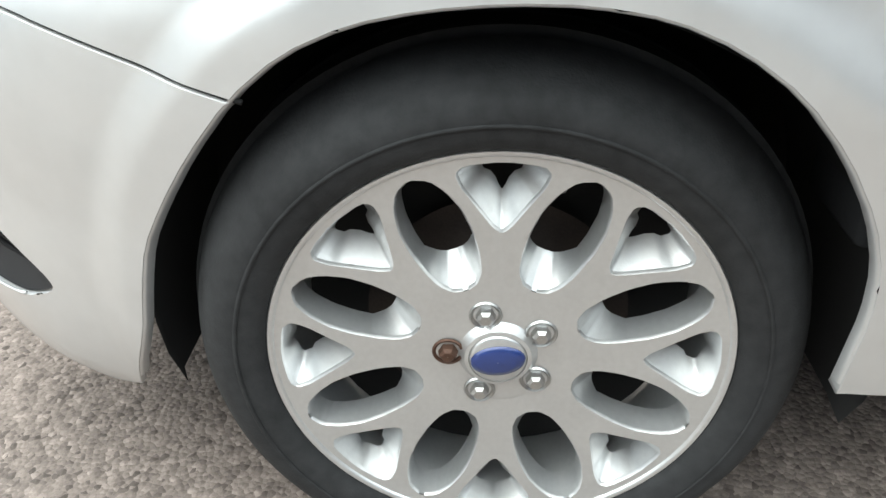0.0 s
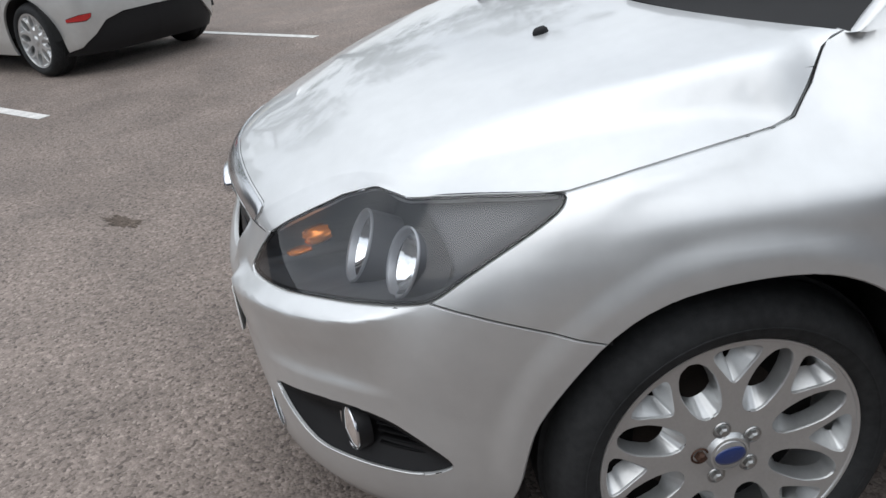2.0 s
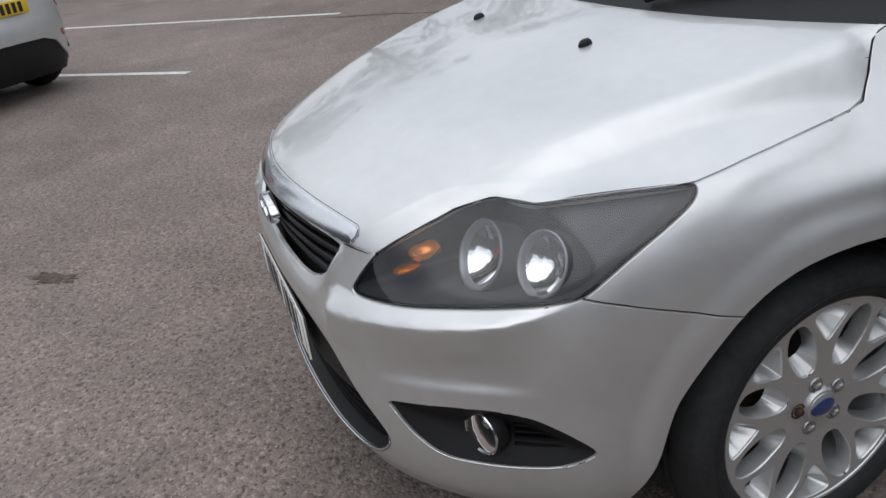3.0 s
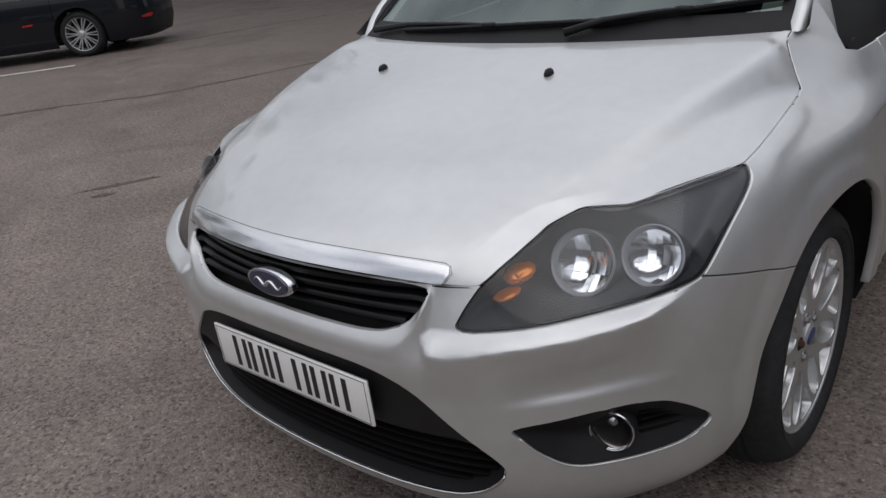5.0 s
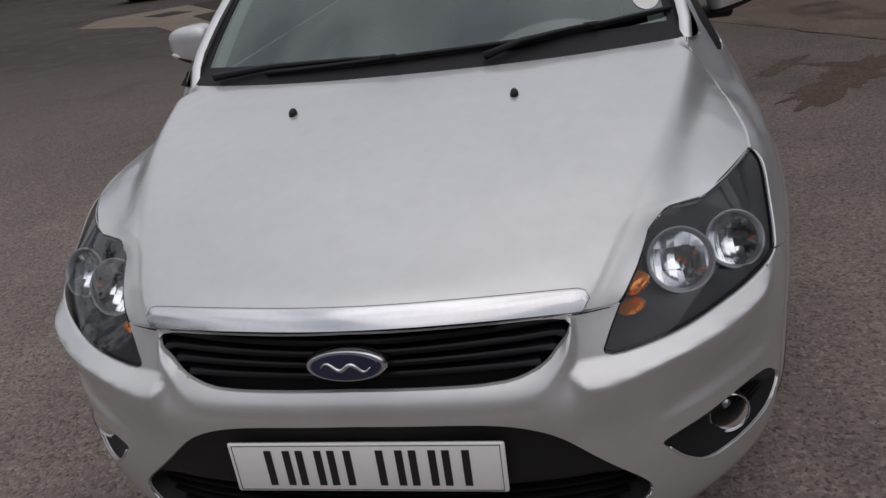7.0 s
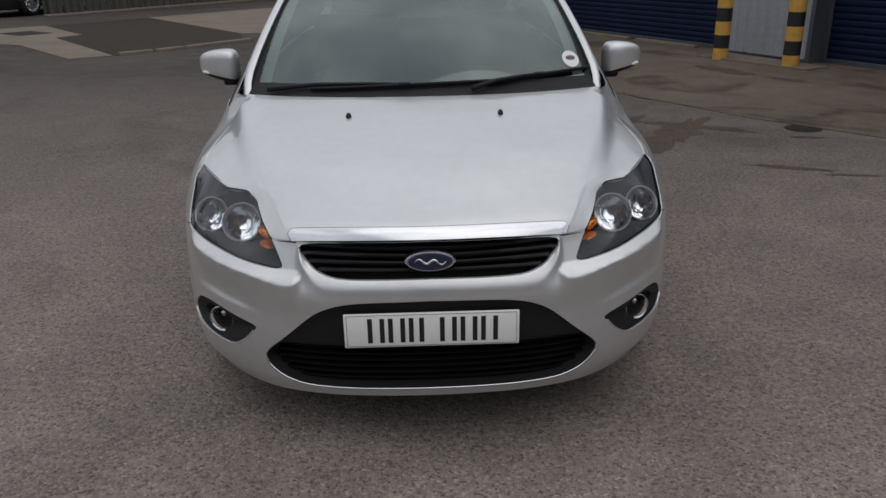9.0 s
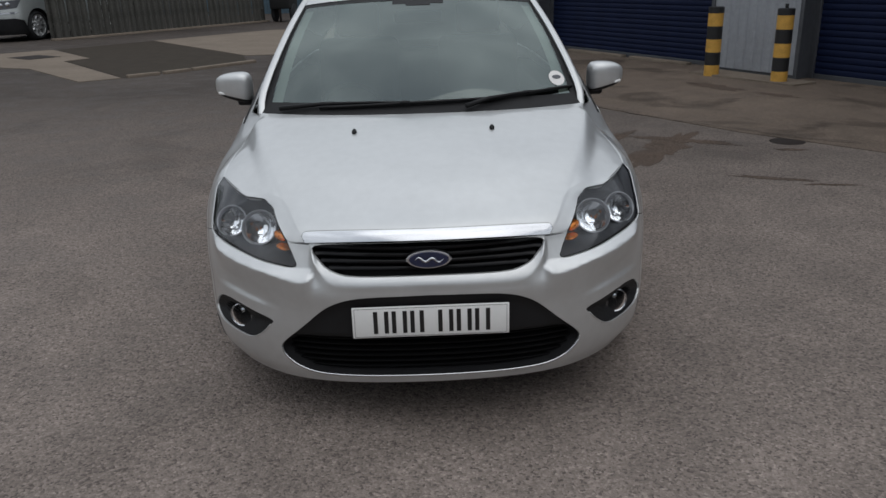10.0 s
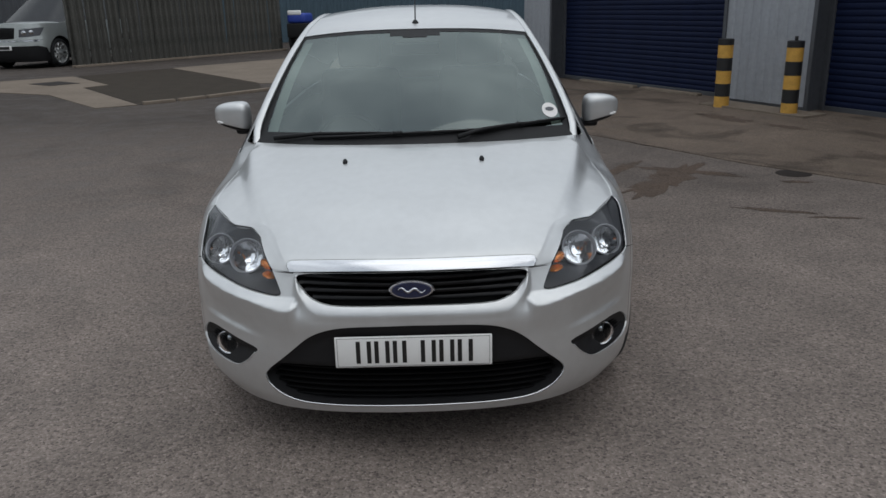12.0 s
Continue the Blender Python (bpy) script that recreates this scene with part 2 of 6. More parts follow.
class Sheet:
    """A flat sheet of small convex pieces that outlines can be cut into."""

    def __init__(self, polys, cell):
        self.polys, self.cell = polys, cell

    def score(self, line, closed=True):
        """Cuts along an outline, leaving all pieces in place."""
        x0, x1 = min(p[0] for p in line) - self.cell, max(p[0] for p in line) + self.cell
        y0, y1 = min(p[1] for p in line) - self.cell, max(p[1] for p in line) + self.cell
        near, far = [], []
        for q in self.polys:
            (near if x0 < q[0][0] < x1 and y0 < q[0][1] < y1 else far).append(q)
        for i in range(0 if closed else 1, len(line)):
            (ax, ay), (bx, by) = line[i - 1], line[i]
            size = math.hypot(bx - ax, by - ay)
            if size < 1e-6:
                continue
            nx, ny = (by - ay) / size, (ax - bx) / size
            lox, hix, loy, hiy = min(ax, bx), max(ax, bx), min(ay, by), max(ay, by)
            done = []
            for q in near:
                if max(p[0] for p in q) < lox or min(p[0] for p in q) > hix or max(p[1] for p in q) < loy or min(p[1] for p in q) > hiy:
                    done.append(q)
                    continue
                ds = [(p[0] - ax) * nx + (p[1] - ay) * ny for p in q]
                if max(ds) < 2e-5 or min(ds) > -2e-5:
                    done.append(q)
                    continue
                one, two = [], []
                for k in range(len(q)):
                    p, d, r, e = q[k], ds[k], q[(k + 1) % len(q)], ds[(k + 1) % len(q)]
                    if d > -2e-5:
                        one.append(p)
                    if d < 2e-5:
                        two.append(p)
                    if (d > 2e-5 and e < -2e-5) or (d < -2e-5 and e > 2e-5):
                        (u, du), (w, dw) = sorted(((p, d), (r, e)))
                        t = du / (du - dw)
                        m = (u[0] + (w[0] - u[0]) * t, u[1] + (w[1] - u[1]) * t)
                        one.append(m)
                        two.append(m)
                done += [h for h in (one, two) if len(h) > 2]
            near = done
        self.polys = far + near

    def heal(self):
        """Gives every piece the corners that its neighbours have on their common sides."""
        bins = {}
        for q in self.polys:
            for p in q:
                bins.setdefault((int(p[0] // self.cell), int(p[1] // self.cell)), set()).add(p)
        for n, q in enumerate(self.polys):
            out = []
            for k in range(len(q)):
                p, r = q[k], q[(k + 1) % len(q)]
                out.append(p)
                dx, dy = r[0] - p[0], r[1] - p[1]
                ll = dx * dx + dy * dy
                if ll < 1e-12:
                    continue
                found = []
                for bx in range(int(min(p[0], r[0]) // self.cell - .01), int(max(p[0], r[0]) // self.cell) + 1):
                    for by in range(int(min(p[1], r[1]) // self.cell - .01), int(max(p[1], r[1]) // self.cell) + 1):
                        for c in bins.get((bx, by), ()):
                            t = ((c[0] - p[0]) * dx + (c[1] - p[1]) * dy) / ll
                            if 1e-4 < t < 1 - 1e-4 and abs((c[0] - p[0]) * dy - (c[1] - p[1]) * dx) < 2e-6 * math.sqrt(ll):
                                found.append((t, c))
                out += [c for t, c in sorted(found)]
            self.polys[n] = out

    def pieces(self, keep):
        """The pieces whose middles satisfy keep(x, y): (points, faces)."""
        index, pts, faces = {}, [], []
        for q in self.polys:
            if keep(sum(p[0] for p in q) / len(q), sum(p[1] for p in q) / len(q)):
                f = []
                for p in q:
                    key = (round(p[0] * 2000), round(p[1] * 2000))
                    if key not in index:
                        index[key] = len(pts)
                        pts.append(p)
                    if index[key] not in f:
                        f.append(index[key])
                if len(f) > 2:
                    faces.append(tuple(f))
        return pts, faces


def grid(x0, x1, nx, y0, y1, ny):
    dx, dy = (x1 - x0) / nx, (y1 - y0) / ny
    at = lambda i, j: (x0 + dx * i, y0 + dy * j)
    return Sheet([[at(i, j), at(i + 1, j), at(i + 1, j + 1), at(i, j + 1)] for i in range(nx) for j in range(ny)], max(dx, dy))


def rim_of(faces):
    seen = set()
    for q in faces:
        for a, b in zip(q, q[1:] + q[:1]):
            seen.add((a, b))
    return [(a, b) for (a, b) in seen if (b, a) not in seen]


def tidied(flat, small):
    """Draws inner corners that lie very near the rim onto it, so that no slivers are left along it."""
    pts, faces = flat
    edge_of = {i for e in rim_of(faces) for i in e}
    goal = {}
    for q in faces:
        for a, b in zip(q, q[1:] + q[:1]):
            for i, j in ((a, b), (b, a)):
                if i not in edge_of and j in edge_of:
                    d = math.dist(pts[i], pts[j])
                    if d < small and d < goal.get(i, (9, 0))[0]:
                        goal[i] = (d, j)
    done = []
    for q in faces:
        f = []
        for i in q:
            k = goal[i][1] if i in goal else i
            if k not in f:
                f.append(k)
        if len(f) > 2:
            done.append(tuple(f))
    return pts, done


def panel(flat, surface, gap=.0022, lip=.0012, depth=.02, hem=None, fine=0.0):
    """Bends a flat piece onto surface(x, y, deeper) and turns its rim inwards. Returns (verts, faces), and the normals if fine.
    hem(x, y): whether the rim there is turned in (all of it by default). fine: the step at which the surface's slope is taken."""
    pts, faces = tidied(flat, gap * 1.6) if gap else flat
    pts = [Vector((*p, 0)) for p in pts]
    rim = sorted(rim_of(faces))
    out = {}
    for a, b in rim:
        d = pts[b] - pts[a]
        n = Vector((d.y, -d.x, 0))
        if n.length > 1e-9:
            n.normalize()
            out[a] = out.get(a, Vector()) + n
            out[b] = out.get(b, Vector()) + n
    turned = {i: hem is None or hem(pts[i].x, pts[i].y) for i in out}
    for i in out:
        if abs(pts[i].x) < .001:
            out[i].x = 0
        if out[i].length > 1e-6:
            out[i].normalize()
        if turned[i]:
            pts[i] = pts[i] - out[i] * gap
    verts = [surface(p.x, p.y, 0) for p in pts]
    slopes = []
    if fine:
        for p in pts:
            a = surface(p.x + fine, p.y, 0) - surface(p.x - fine, p.y, 0)
            b = surface(p.x, p.y + fine, 0) - surface(p.x, p.y - fine, 0)
            slopes.append(a.cross(b).normalized())
    fs = list(faces)
    ring0, ring1, ring2 = {}, {}, {}
    for i in out:
        if turned[i]:
            p = pts[i] + out[i] * lip * .6
            ring0[i], ring1[i], ring2[i] = len(verts), len(verts) + 1, len(verts) + 2
            verts += [verts[i].copy(), surface(p.x, p.y, lip), surface(p.x, p.y, depth)]
    for a, b in rim:
        if turned[a] and turned[b]:
            fs += [(ring0[b], ring0[a], ring1[a], ring1[b]), (ring1[b], ring1[a], ring2[a], ring2[b])]
    if fine:
        return verts, fs, slopes + [Vector((0, 0, 0))] * (len(verts) - len(slopes))
    return verts, fs


# ---- the silver car's skin: a plan line at its widest, and how far the skin draws in from it at each height ----
PLAN = [(0, .045), (.15, .049), (.30, .063), (.43, .092), (.54, .136), (.64, .203), (.73, .30), (.797, .412), (.836, .55), (.864, .70), (.884, .885),
        (.903, 1.15), (.912, 1.5), (.915, 2.0), (.912, 2.6), (.905, 3.2), (.88, 3.75), (.80, 4.12), (.60, 4.29), (.3, 4.332), (0, 4.337)]
HEIGHTS = [.19, .24, .30, .38, .46, .54, .60, .66, .72, .78, .84, .90, .97, 1.03]
# (index in PLAN, inset at each height)
INSETS = [
    (0, [.035, .016, .008, .006, .004, .000, .021, .020, .028, .10, .17, .24, .31, .36]),
    (3, [.042, .020, .010, .004, .003, .000, .026, .050, .074, .12, .19, .27, .35, .40]),
    (5, [.055, .026, .010, .003, .003, .002, .012, .048, .108, .178, .24, .31, .38, .43]),
    (7, [.055, .020, .006, .002, .002, .000, .004, .018, .055, .115, .18, .25, .32, .37]),
    (8.5, [.048, .022, .009, .005, .004, .001, .002, .006, .021, .055, .133, .20, .27, .32]),
    (10.5, [.075, .05, .03, .020, .012, .004, .000, .001, .007, .027, .106, .17, .225, .28]),
    (11.2, [.078, .05, .03, .020, .013, .006, .002, .004, .007, .022, .062, .098, .152, .197]),
    (12, [.08, .045, .025, .018, .012, .006, .003, .008, .011, .010, .038, .074, .105, .13]),
    (16, [.08, .045, .025, .018, .012, .006, .003, .008, .011, .010, .038, .074, .105, .13]),
    (20, [.12, .06, .02, .010, .004, .000, .004, .010, .016, .030, .045, .06, .10, .14]),
]


def natural(ts, ys, t):
    """Monotone-ish cubic (Catmull-Rom) through (ts, ys), at t."""
    i = 0
    while i < len(ts) - 2 and ts[i + 1] < t:
        i += 1
    h = ts[i + 1] - ts[i]
    k = (t - ts[i]) / h

    def slope(j):
        a, b = max(j - 1, 0), min(j + 1, len(ts) - 1)
        return (ys[b] - ys[a]) / (ts[b] - ts[a])
    m0, m1 = slope(i) * h, slope(i + 1) * h
    return ys[i] * (2 * k ** 3 - 3 * k ** 2 + 1) + m0 * (k ** 3 - 2 * k ** 2 + k) + ys[i + 1] * (3 * k ** 2 - 2 * k ** 3) + m1 * (k ** 3 - k ** 2)


PX = [-PLAN[1][0]] + [p[0] for p in PLAN]
PY = [PLAN[1][1]] + [p[1] for p in PLAN]
PS = [-.15] + list(np.cumsum([0] + [math.dist(PLAN[i], PLAN[i + 1]) for i in range(len(PLAN) - 1)]))
INSET_S = [float(np.interp(i, range(len(PLAN)), PS[1:])) for i, _ in INSETS]


# the insets of every row at heights 2 mm apart
Z_STEP = .002
ROW_TABLE = [[natural(HEIGHTS, row, .10 + Z_STEP * k) for k in range(520)] for _, row in INSETS]
ROW_TABLE, INSET_S = [ROW_TABLE[1]] + ROW_TABLE, [-INSET_S[1]] + INSET_S      # the same on both sides of the middle
PLAN_SEEN = {}


def plan(s):
    s = abs(s)
    if s not in PLAN_SEEN:
        PLAN_SEEN[s] = natural(PS, PX, s), natural(PS, PY, s)
    return PLAN_SEEN[s]


# the crease round the grille and the one under the headlamps, the edge above each, the ledge above the fog lamps and the crease along the side
FOLD_S = [0, .20, .26, .31, .345, .375, .40]
FOLD_Z = [.556, .553, .553, .560, .583, .620, .668]
OVER_S = [0, .24, .29, .347, .378, .40]
OVER_Z = [.592, .592, .596, .616, .645, .690]
FOLD2_S = [.38, .41, .45, .55, .70, .844, .933, 1.0]
FOLD2_Z = [.588, .574, .573, .595, .615, .637, .654, .662]
OVER2_S = [.38, .448, .576, .70, .80, .878, .938, 1.0]
OVER2_Z = [.602, .606, .618, .634, .642, .652, .664, .672]
# the hollow along the top of the front wing
HOLLOW_S = [1.10, 1.155, 1.25, 1.40, 1.48, 1.62, 1.80]
HOLLOW_Z = [.745, .753, .771, .791, .801, .830, .845]
SIDE_S = [1.40, 1.60, 1.86, 2.6, 3.6, 4.6]
SIDE_Z = [.745, .768, .785, .805, .835, .86]
LEDGE_S = [.50, .554, .642, .745, .86, .93]
LEDGE_Z = [.458, .466, .479, .488, .491, .494]


def ramp(x, a, b):
    t = max(0.0, min(1.0, (x - a) / (b - a)))
    return t * t * (3 - 2 * t)


def inset(s, z):
    k = max(0.0, min(518.0, (z - .10) / Z_STEP))
    i = int(k)
    d = natural(INSET_S, [r[i] + (r[i + 1] - r[i]) * (k - i) for r in ROW_TABLE], s)
    if s < 1.0 and .44 < z < .72:
        raw = d
        for fs, fz, os_, oz, k, low in ((FOLD_S, FOLD_Z, OVER_S, OVER_Z, 1 - ramp(s, .382, .412), max(-.004, .55 * raw * ramp(s, .28, .37))),
                                        (FOLD2_S, FOLD2_Z, OVER2_S, OVER2_Z, ramp(s, .378, .408) * (1 - ramp(s, .78, .93)), -.009)):
            if k > 0:
                q = min(max(s, fs[0]), fs[-1])
                lo, hi = natural(fs, fz, q), natural(os_, oz, min(max(s, os_[0]), os_[-1]))
                w = max(0.0, min(1.0, (z - lo) / (hi - lo)))
                flat = min(raw, low)
                d += (flat + (raw - flat) * w - raw) * k * ramp(z, lo - .085, lo - .004)
    k = ramp(s, 1.13, 1.24) * (1 - ramp(s, 1.58, 1.72))
    if k > 0:
        d += .0025 * k * math.exp(-((z - natural(HOLLOW_S, HOLLOW_Z, min(max(s, 1.1), 1.8))) / .022) ** 2)
        k = ramp(s, 1.16, 1.26) * (1 - ramp(s, 1.40, 1.50))
        d -= .010 * k * math.exp(-((z - float(np.interp(s, TOP_S, TOP_Z)) + .012) / .016) ** 2)
    k = ramp(s, 1.56, 1.74) * (1 - ramp(s, 4.2, 4.8))
    if k > 0:
        down = natural(SIDE_S, SIDE_Z, min(max(s, 1.4), 4.6)) - z
        d += .009 * k * ramp(down, -.003, .012) * (1 - ramp(down, .03, .17))
    k = ramp(s, .50, .62) * (1 - ramp(s, .76, .89))
    if k > 0:
        up = z - natural(LEDGE_S, LEDGE_Z, min(max(s, .5), .93))
        d += .008 * k * ramp(up, -.006, .017) * (1 - ramp(up, .02, .085))
    return d


HUB_Y, HUB_Z, TYRE_R = .885, .314, .318


def skin(s, z, deeper=0.0):
    """A point of the right half of the skin: s metres along the plan line from the nose, at height z."""
    if s < 0:
        p = skin(-s, z, deeper)
        return Vector((-p[0], p[1], p[2]))
    x, y = plan(s)
    x1, y1 = plan(s + .01)
    tx, ty = x1 - x, y1 - y
    n = math.hypot(tx, ty)
    nx, ny = ty / n, -tx / n
    d = inset(s, z) + deeper
    r = math.hypot(y - HUB_Y, z - .335)
    d -= .0085 * ramp(-r, -.412, -.366)
    return Vector((x - nx * d, y - ny * d, z))


# ---- outlines on the skin: (metres along the plan line, height) ----
LAMP = [(.447, .606), (.576, .618), (.70, .634), (.80, .643), (.879, .652), (.938, .661), (.995, .697), (1.08, .746), (1.146, .785), (1.155, .803),
        (1.025, .798), (.93, .790), (.86, .781), (.816, .782), (.759, .782), (.72, .773), (.66, .760), (.60, .738), (.545, .712), (.505, .686), (.474, .649)]
FOG = [(.545, .418), (.69, .446), (.777, .451), (.843, .440), (.893, .412), (.938, .378), (.948, .362), (.922, .348), (.88, .335), (.80, .330),
       (.733, .328), (.68, .327), (.642, .336), (.597, .365), (.565, .398)]


def softened(line, steps=2):
    """Rounds an open line's corners, keeping its ends."""
    for _ in range(steps):
        q = [line[0]]
        for (x0, y0), (x1, y1) in zip(line, line[1:]):
            q += [(x0 * .78 + x1 * .22, y0 * .78 + y1 * .22), (x0 * .22 + x1 * .78, y0 * .22 + y1 * .78)]
        line = q + [line[-1]]
    return line


LOW = softened([(-.012, .525), (.209, .521), (.286, .509), (.352, .48), (.436, .405), (.508, .347), (.530, .32), (.521, .290), (.478, .252), (.405, .226), (.264, .2215), (-.012, .222)])
GRILLE = softened([(-.012, .702), (.19, .696), (.404, .683), (.386, .652), (.347, .612), (.290, .592), (.212, .588), (-.012, .591)])
TOP_S = [0, .216, .42, .485, .505, .545, .60, .66, .72, .759, .816, .86, .93, 1.025, 1.155, 1.253, 1.40, 1.48, 1.517, 1.557, 1.59, 1.62, 1.675, 1.715, 1.76, 1.93]
TOP_Z = [.703, .70, .687, .686, .687, .712, .738, .760, .773, .782, .782, .781, .790, .798, .803, .821, .841, .851, .861, .90, .952, .966, .948, .908, .897, .905]
BACK_S = 1.62
BELT_Z = [(1.62, .900), (1.86, .903), (2.6, .935), (3.6, .985), (4.6, 1.0), (9, .98)]


def along(y):
    """Where along the plan line the side has this y."""
    return float(np.interp(y, PY[1:18], PS[1:18]))


def arch(hub_y, r=.331):
    pts = []
    for k in range(25):
        a = math.pi * k / 24
        pts.append((along(hub_y - r * math.cos(a)), .335 + r * math.sin(a)))
    return [(pts[0][0] + .004, .1)] + pts + [(pts[-1][0] - .004, .1)]


ARCH = [(.985, .17), (.998, .20), (1.03, .27), (1.057, .33), (1.072, .393), (1.086, .44), (1.112, .484), (1.15, .538), (1.196, .592), (1.245, .631), (1.299, .655), (1.355, .667),
        (1.415, .673), (1.475, .673), (1.53, .665), (1.58, .645), (1.628, .612), (1.67, .565), (1.705, .51), (1.724, .46), (1.730, .41), (1.728, .353), (1.727, .325), (1.726, .17)]
ARCH = softened([(.985, .1)] + ARCH + [(1.726, .1)], 1)
DOOR_S = along(1.328)
LAMP_R, FOG_R = rounded(LAMP, 2), rounded(FOG, 2)
SEAM = [(.938, .661), (1.0, .646), (1.063, .628), (1.127, .610), (1.205, .590)]
BUMPER = [(-.02, .1), (1.3, .1), (1.205, .59)] + SEAM[-2::-1] + [(.938, .672), (.90, .69), (.52, .69), (.50, .688), (.42, .687), (.40, .690), (-.02, .7035)]
FENDER = [(1.205, .590), (1.3, .1), (DOOR_S, .1), (DOOR_S, .99), (1.62, .99)] + [(s, z + .03) for s, z in zip(TOP_S[::-1], TOP_Z[::-1]) if 1.16 < s] + [(1.155, .803)] + [(1.10, .787), (1.0, .74), (.945, .69)] + SEAM
SKIRT_Z = .188
HEM = [(.70, .18), (.78, .186), (.88, .200), (.95, .216), (1.02, .235)]     # the bumper's foot rises towards the wheel
finely = lambda xs, ys, n=30: [(xs[0] + (xs[-1] - xs[0]) * k / n, natural(xs, ys, xs[0] + (xs[-1] - xs[0]) * k / n)) for k in range(n + 1)]
FOLD, OVER, LEDGE = finely(FOLD_S, FOLD_Z), finely(OVER_S, OVER_Z), finely(LEDGE_S, LEDGE_Z, 20)
FOLD2, OVER2, CREASE = finely(FOLD2_S, FOLD2_Z), finely(OVER2_S, OVER2_Z), finely(SIDE_S, SIDE_Z, 60)


def car_body(car):
    bm = grid(-.02, DOOR_S + .01, 170, SKIRT_Z, 1.0, 84)
    for outline in (LAMP_R, FOG_R):
        bm.score(outline, True)
    for line in (LOW, GRILLE, ARCH, SEAM, HEM, [(1.6, .318), (DOOR_S + .02, .318)], FOLD, LEDGE, *([(s, z + d) for s, z in line] for line, d in ((FOLD, -.008), (FOLD, .008), (OVER, -.010), (FOLD2, -.008), (FOLD2, 0), (FOLD2, .008), (OVER2, -.010), (CREASE, -.012), (CREASE, -.004), (CREASE, .003), (LEDGE, -.006), (LEDGE, .006), (LEDGE, .013), (LEDGE, .022))), list(zip(TOP_S, TOP_Z)), [(DOOR_S, .1), (DOOR_S, 1.0)], [(0, .1), (0, .8)], BUMPER[-4:]):
        bm.score(line, False)
    bm.heal()
    in_arch = lambda x, y: inside(ARCH, x, y)
    low_full = [(-.05, .525)] + LOW[1:-1] + [(-.05, .222)]
    grille_full = [(-.05, .7035)] + GRILLE[1:-1] + [(-.05, .591)]

    def is_bumper(x, y):
        return (x > 0 and y > np.interp(x, [p[0] for p in HEM], [p[1] for p in HEM]) and inside(BUMPER, x, y) and not in_arch(x, y) and not inside(FOG_R, x, y) and not inside(LAMP_R, x, y)
                and not inside(low_full, x, y) and not inside(grille_full, x, y))

    def is_fender(x, y):
        return inside(FENDER, x, y) and not in_arch(x, y) and (x < 1.6 or y > .318) and not inside(LAMP_R, x, y) and y < np.interp(x, TOP_S, TOP_Z) and x < DOOR_S
    off_middle = lambda x, y: x > .001 or min(abs(y - k) for k in (.702, .591, .525, .222)) < .003
    half = panel(bm.pieces(is_bumper), skin, depth=.009, hem=off_middle, fine=.003)
    part("front_bumper", join(half, mirrored(half)), SILVER, car, "silver painted bumper with large lower opening", sharp=50)
    wing = panel(bm.pieces(is_fender), skin, fine=.003)
    part("front_wing", wing, SILVER, car, sharp=50)
    part("front_wing", mirrored(wing), SILVER, car, sharp=50)
    # rolled lips of the front wheel arches
    v, f = [], []
    hub_s = along(HUB_Y)
    for s, z in [p for p in ARCH[2:-2] if p[1] > (.33 if p[0] > 1.5 else .25)]:
        d = math.hypot(s - hub_s, z - .335)
        toward = lambda k: (s + (hub_s - s) / d * k, z + (.335 - z) / d * k)
        v += [skin(*toward(-.0026), .0006), skin(*toward(-.001), .0012), skin(*toward(.001), .004), skin(*toward(.002), .014)]
    f = [(4 * i + j, 4 * i + j + 1, 4 * i + 5 + j, 4 * i + 4 + j) for i in range(len(v) // 4 - 1) for j in range(3)]
    part("arch_lip", (v, f), SILVER, car)
    part("arch_lip", mirrored((v, f)), SILVER, car)
    lens_flat = bm.pieces(lambda x, y: inside(LAMP_R, x, y))
    fog_flat = bm.pieces(lambda x, y: inside(FOG_R, x, y))
    low_flat = bm.pieces(lambda x, y: x > 0 and inside(low_full, x, y))
    return lens_flat, fog_flat, low_flat


def spline(pts):
    """A smooth curve through rows of (t, values...)."""
    ts = [p[0] for p in pts]
    cols = [[p[k] for p in pts] for k in range(1, len(pts[0]))]
    if len(cols) == 1:
        return lambda t: natural(ts, cols[0], t)
    seen = {}

    def at(t):
        if t not in seen:
            seen[t] = Vector([natural(ts, c, t) for c in cols])
        return seen[t]
    return at


MIDDLE = spline([(-.1, -.03, .63), (0, .070, .703), (.15, .20, .768), (.3, .33, .832), (.5, .5, .888), (.75, .72, .937), (1, .93, .970), (1.1, 1.01, .98)])


EDGE_SEEN = {}


def edge(s):
    if s not in EDGE_SEEN:
        EDGE_SEEN[s] = skin(s, .703 - .016 * (s / .42) ** 2 if s < .42 else float(np.interp(s, TOP_S, TOP_Z)))
    return EDGE_SEEN[s]


EASED_SEEN = {}


def eased(s):
    """The shut line with its kinks drawn out."""
    if s not in EASED_SEEN:
        total, weight = Vector((0, 0, 0)), 0
        for k in range(-3, 4):
            q = min(max(s + .02 * k, .485), BACK_S)
            g = (4 - abs(k)) * max(.02, 1 - abs(q - s) / .08)
            total, weight = total + (edge(q) - SIDE((q - .485) / (BACK_S - .485))) * g, weight + g
        EASED_SEEN[s] = SIDE((s - .485) / (BACK_S - .485)) + total / weight
    return EASED_SEEN[s]


SIDE = spline([((s - .485) / (BACK_S - .485), *edge(s)) for s in (.485, .62, .90, 1.148, 1.35, BACK_S)])
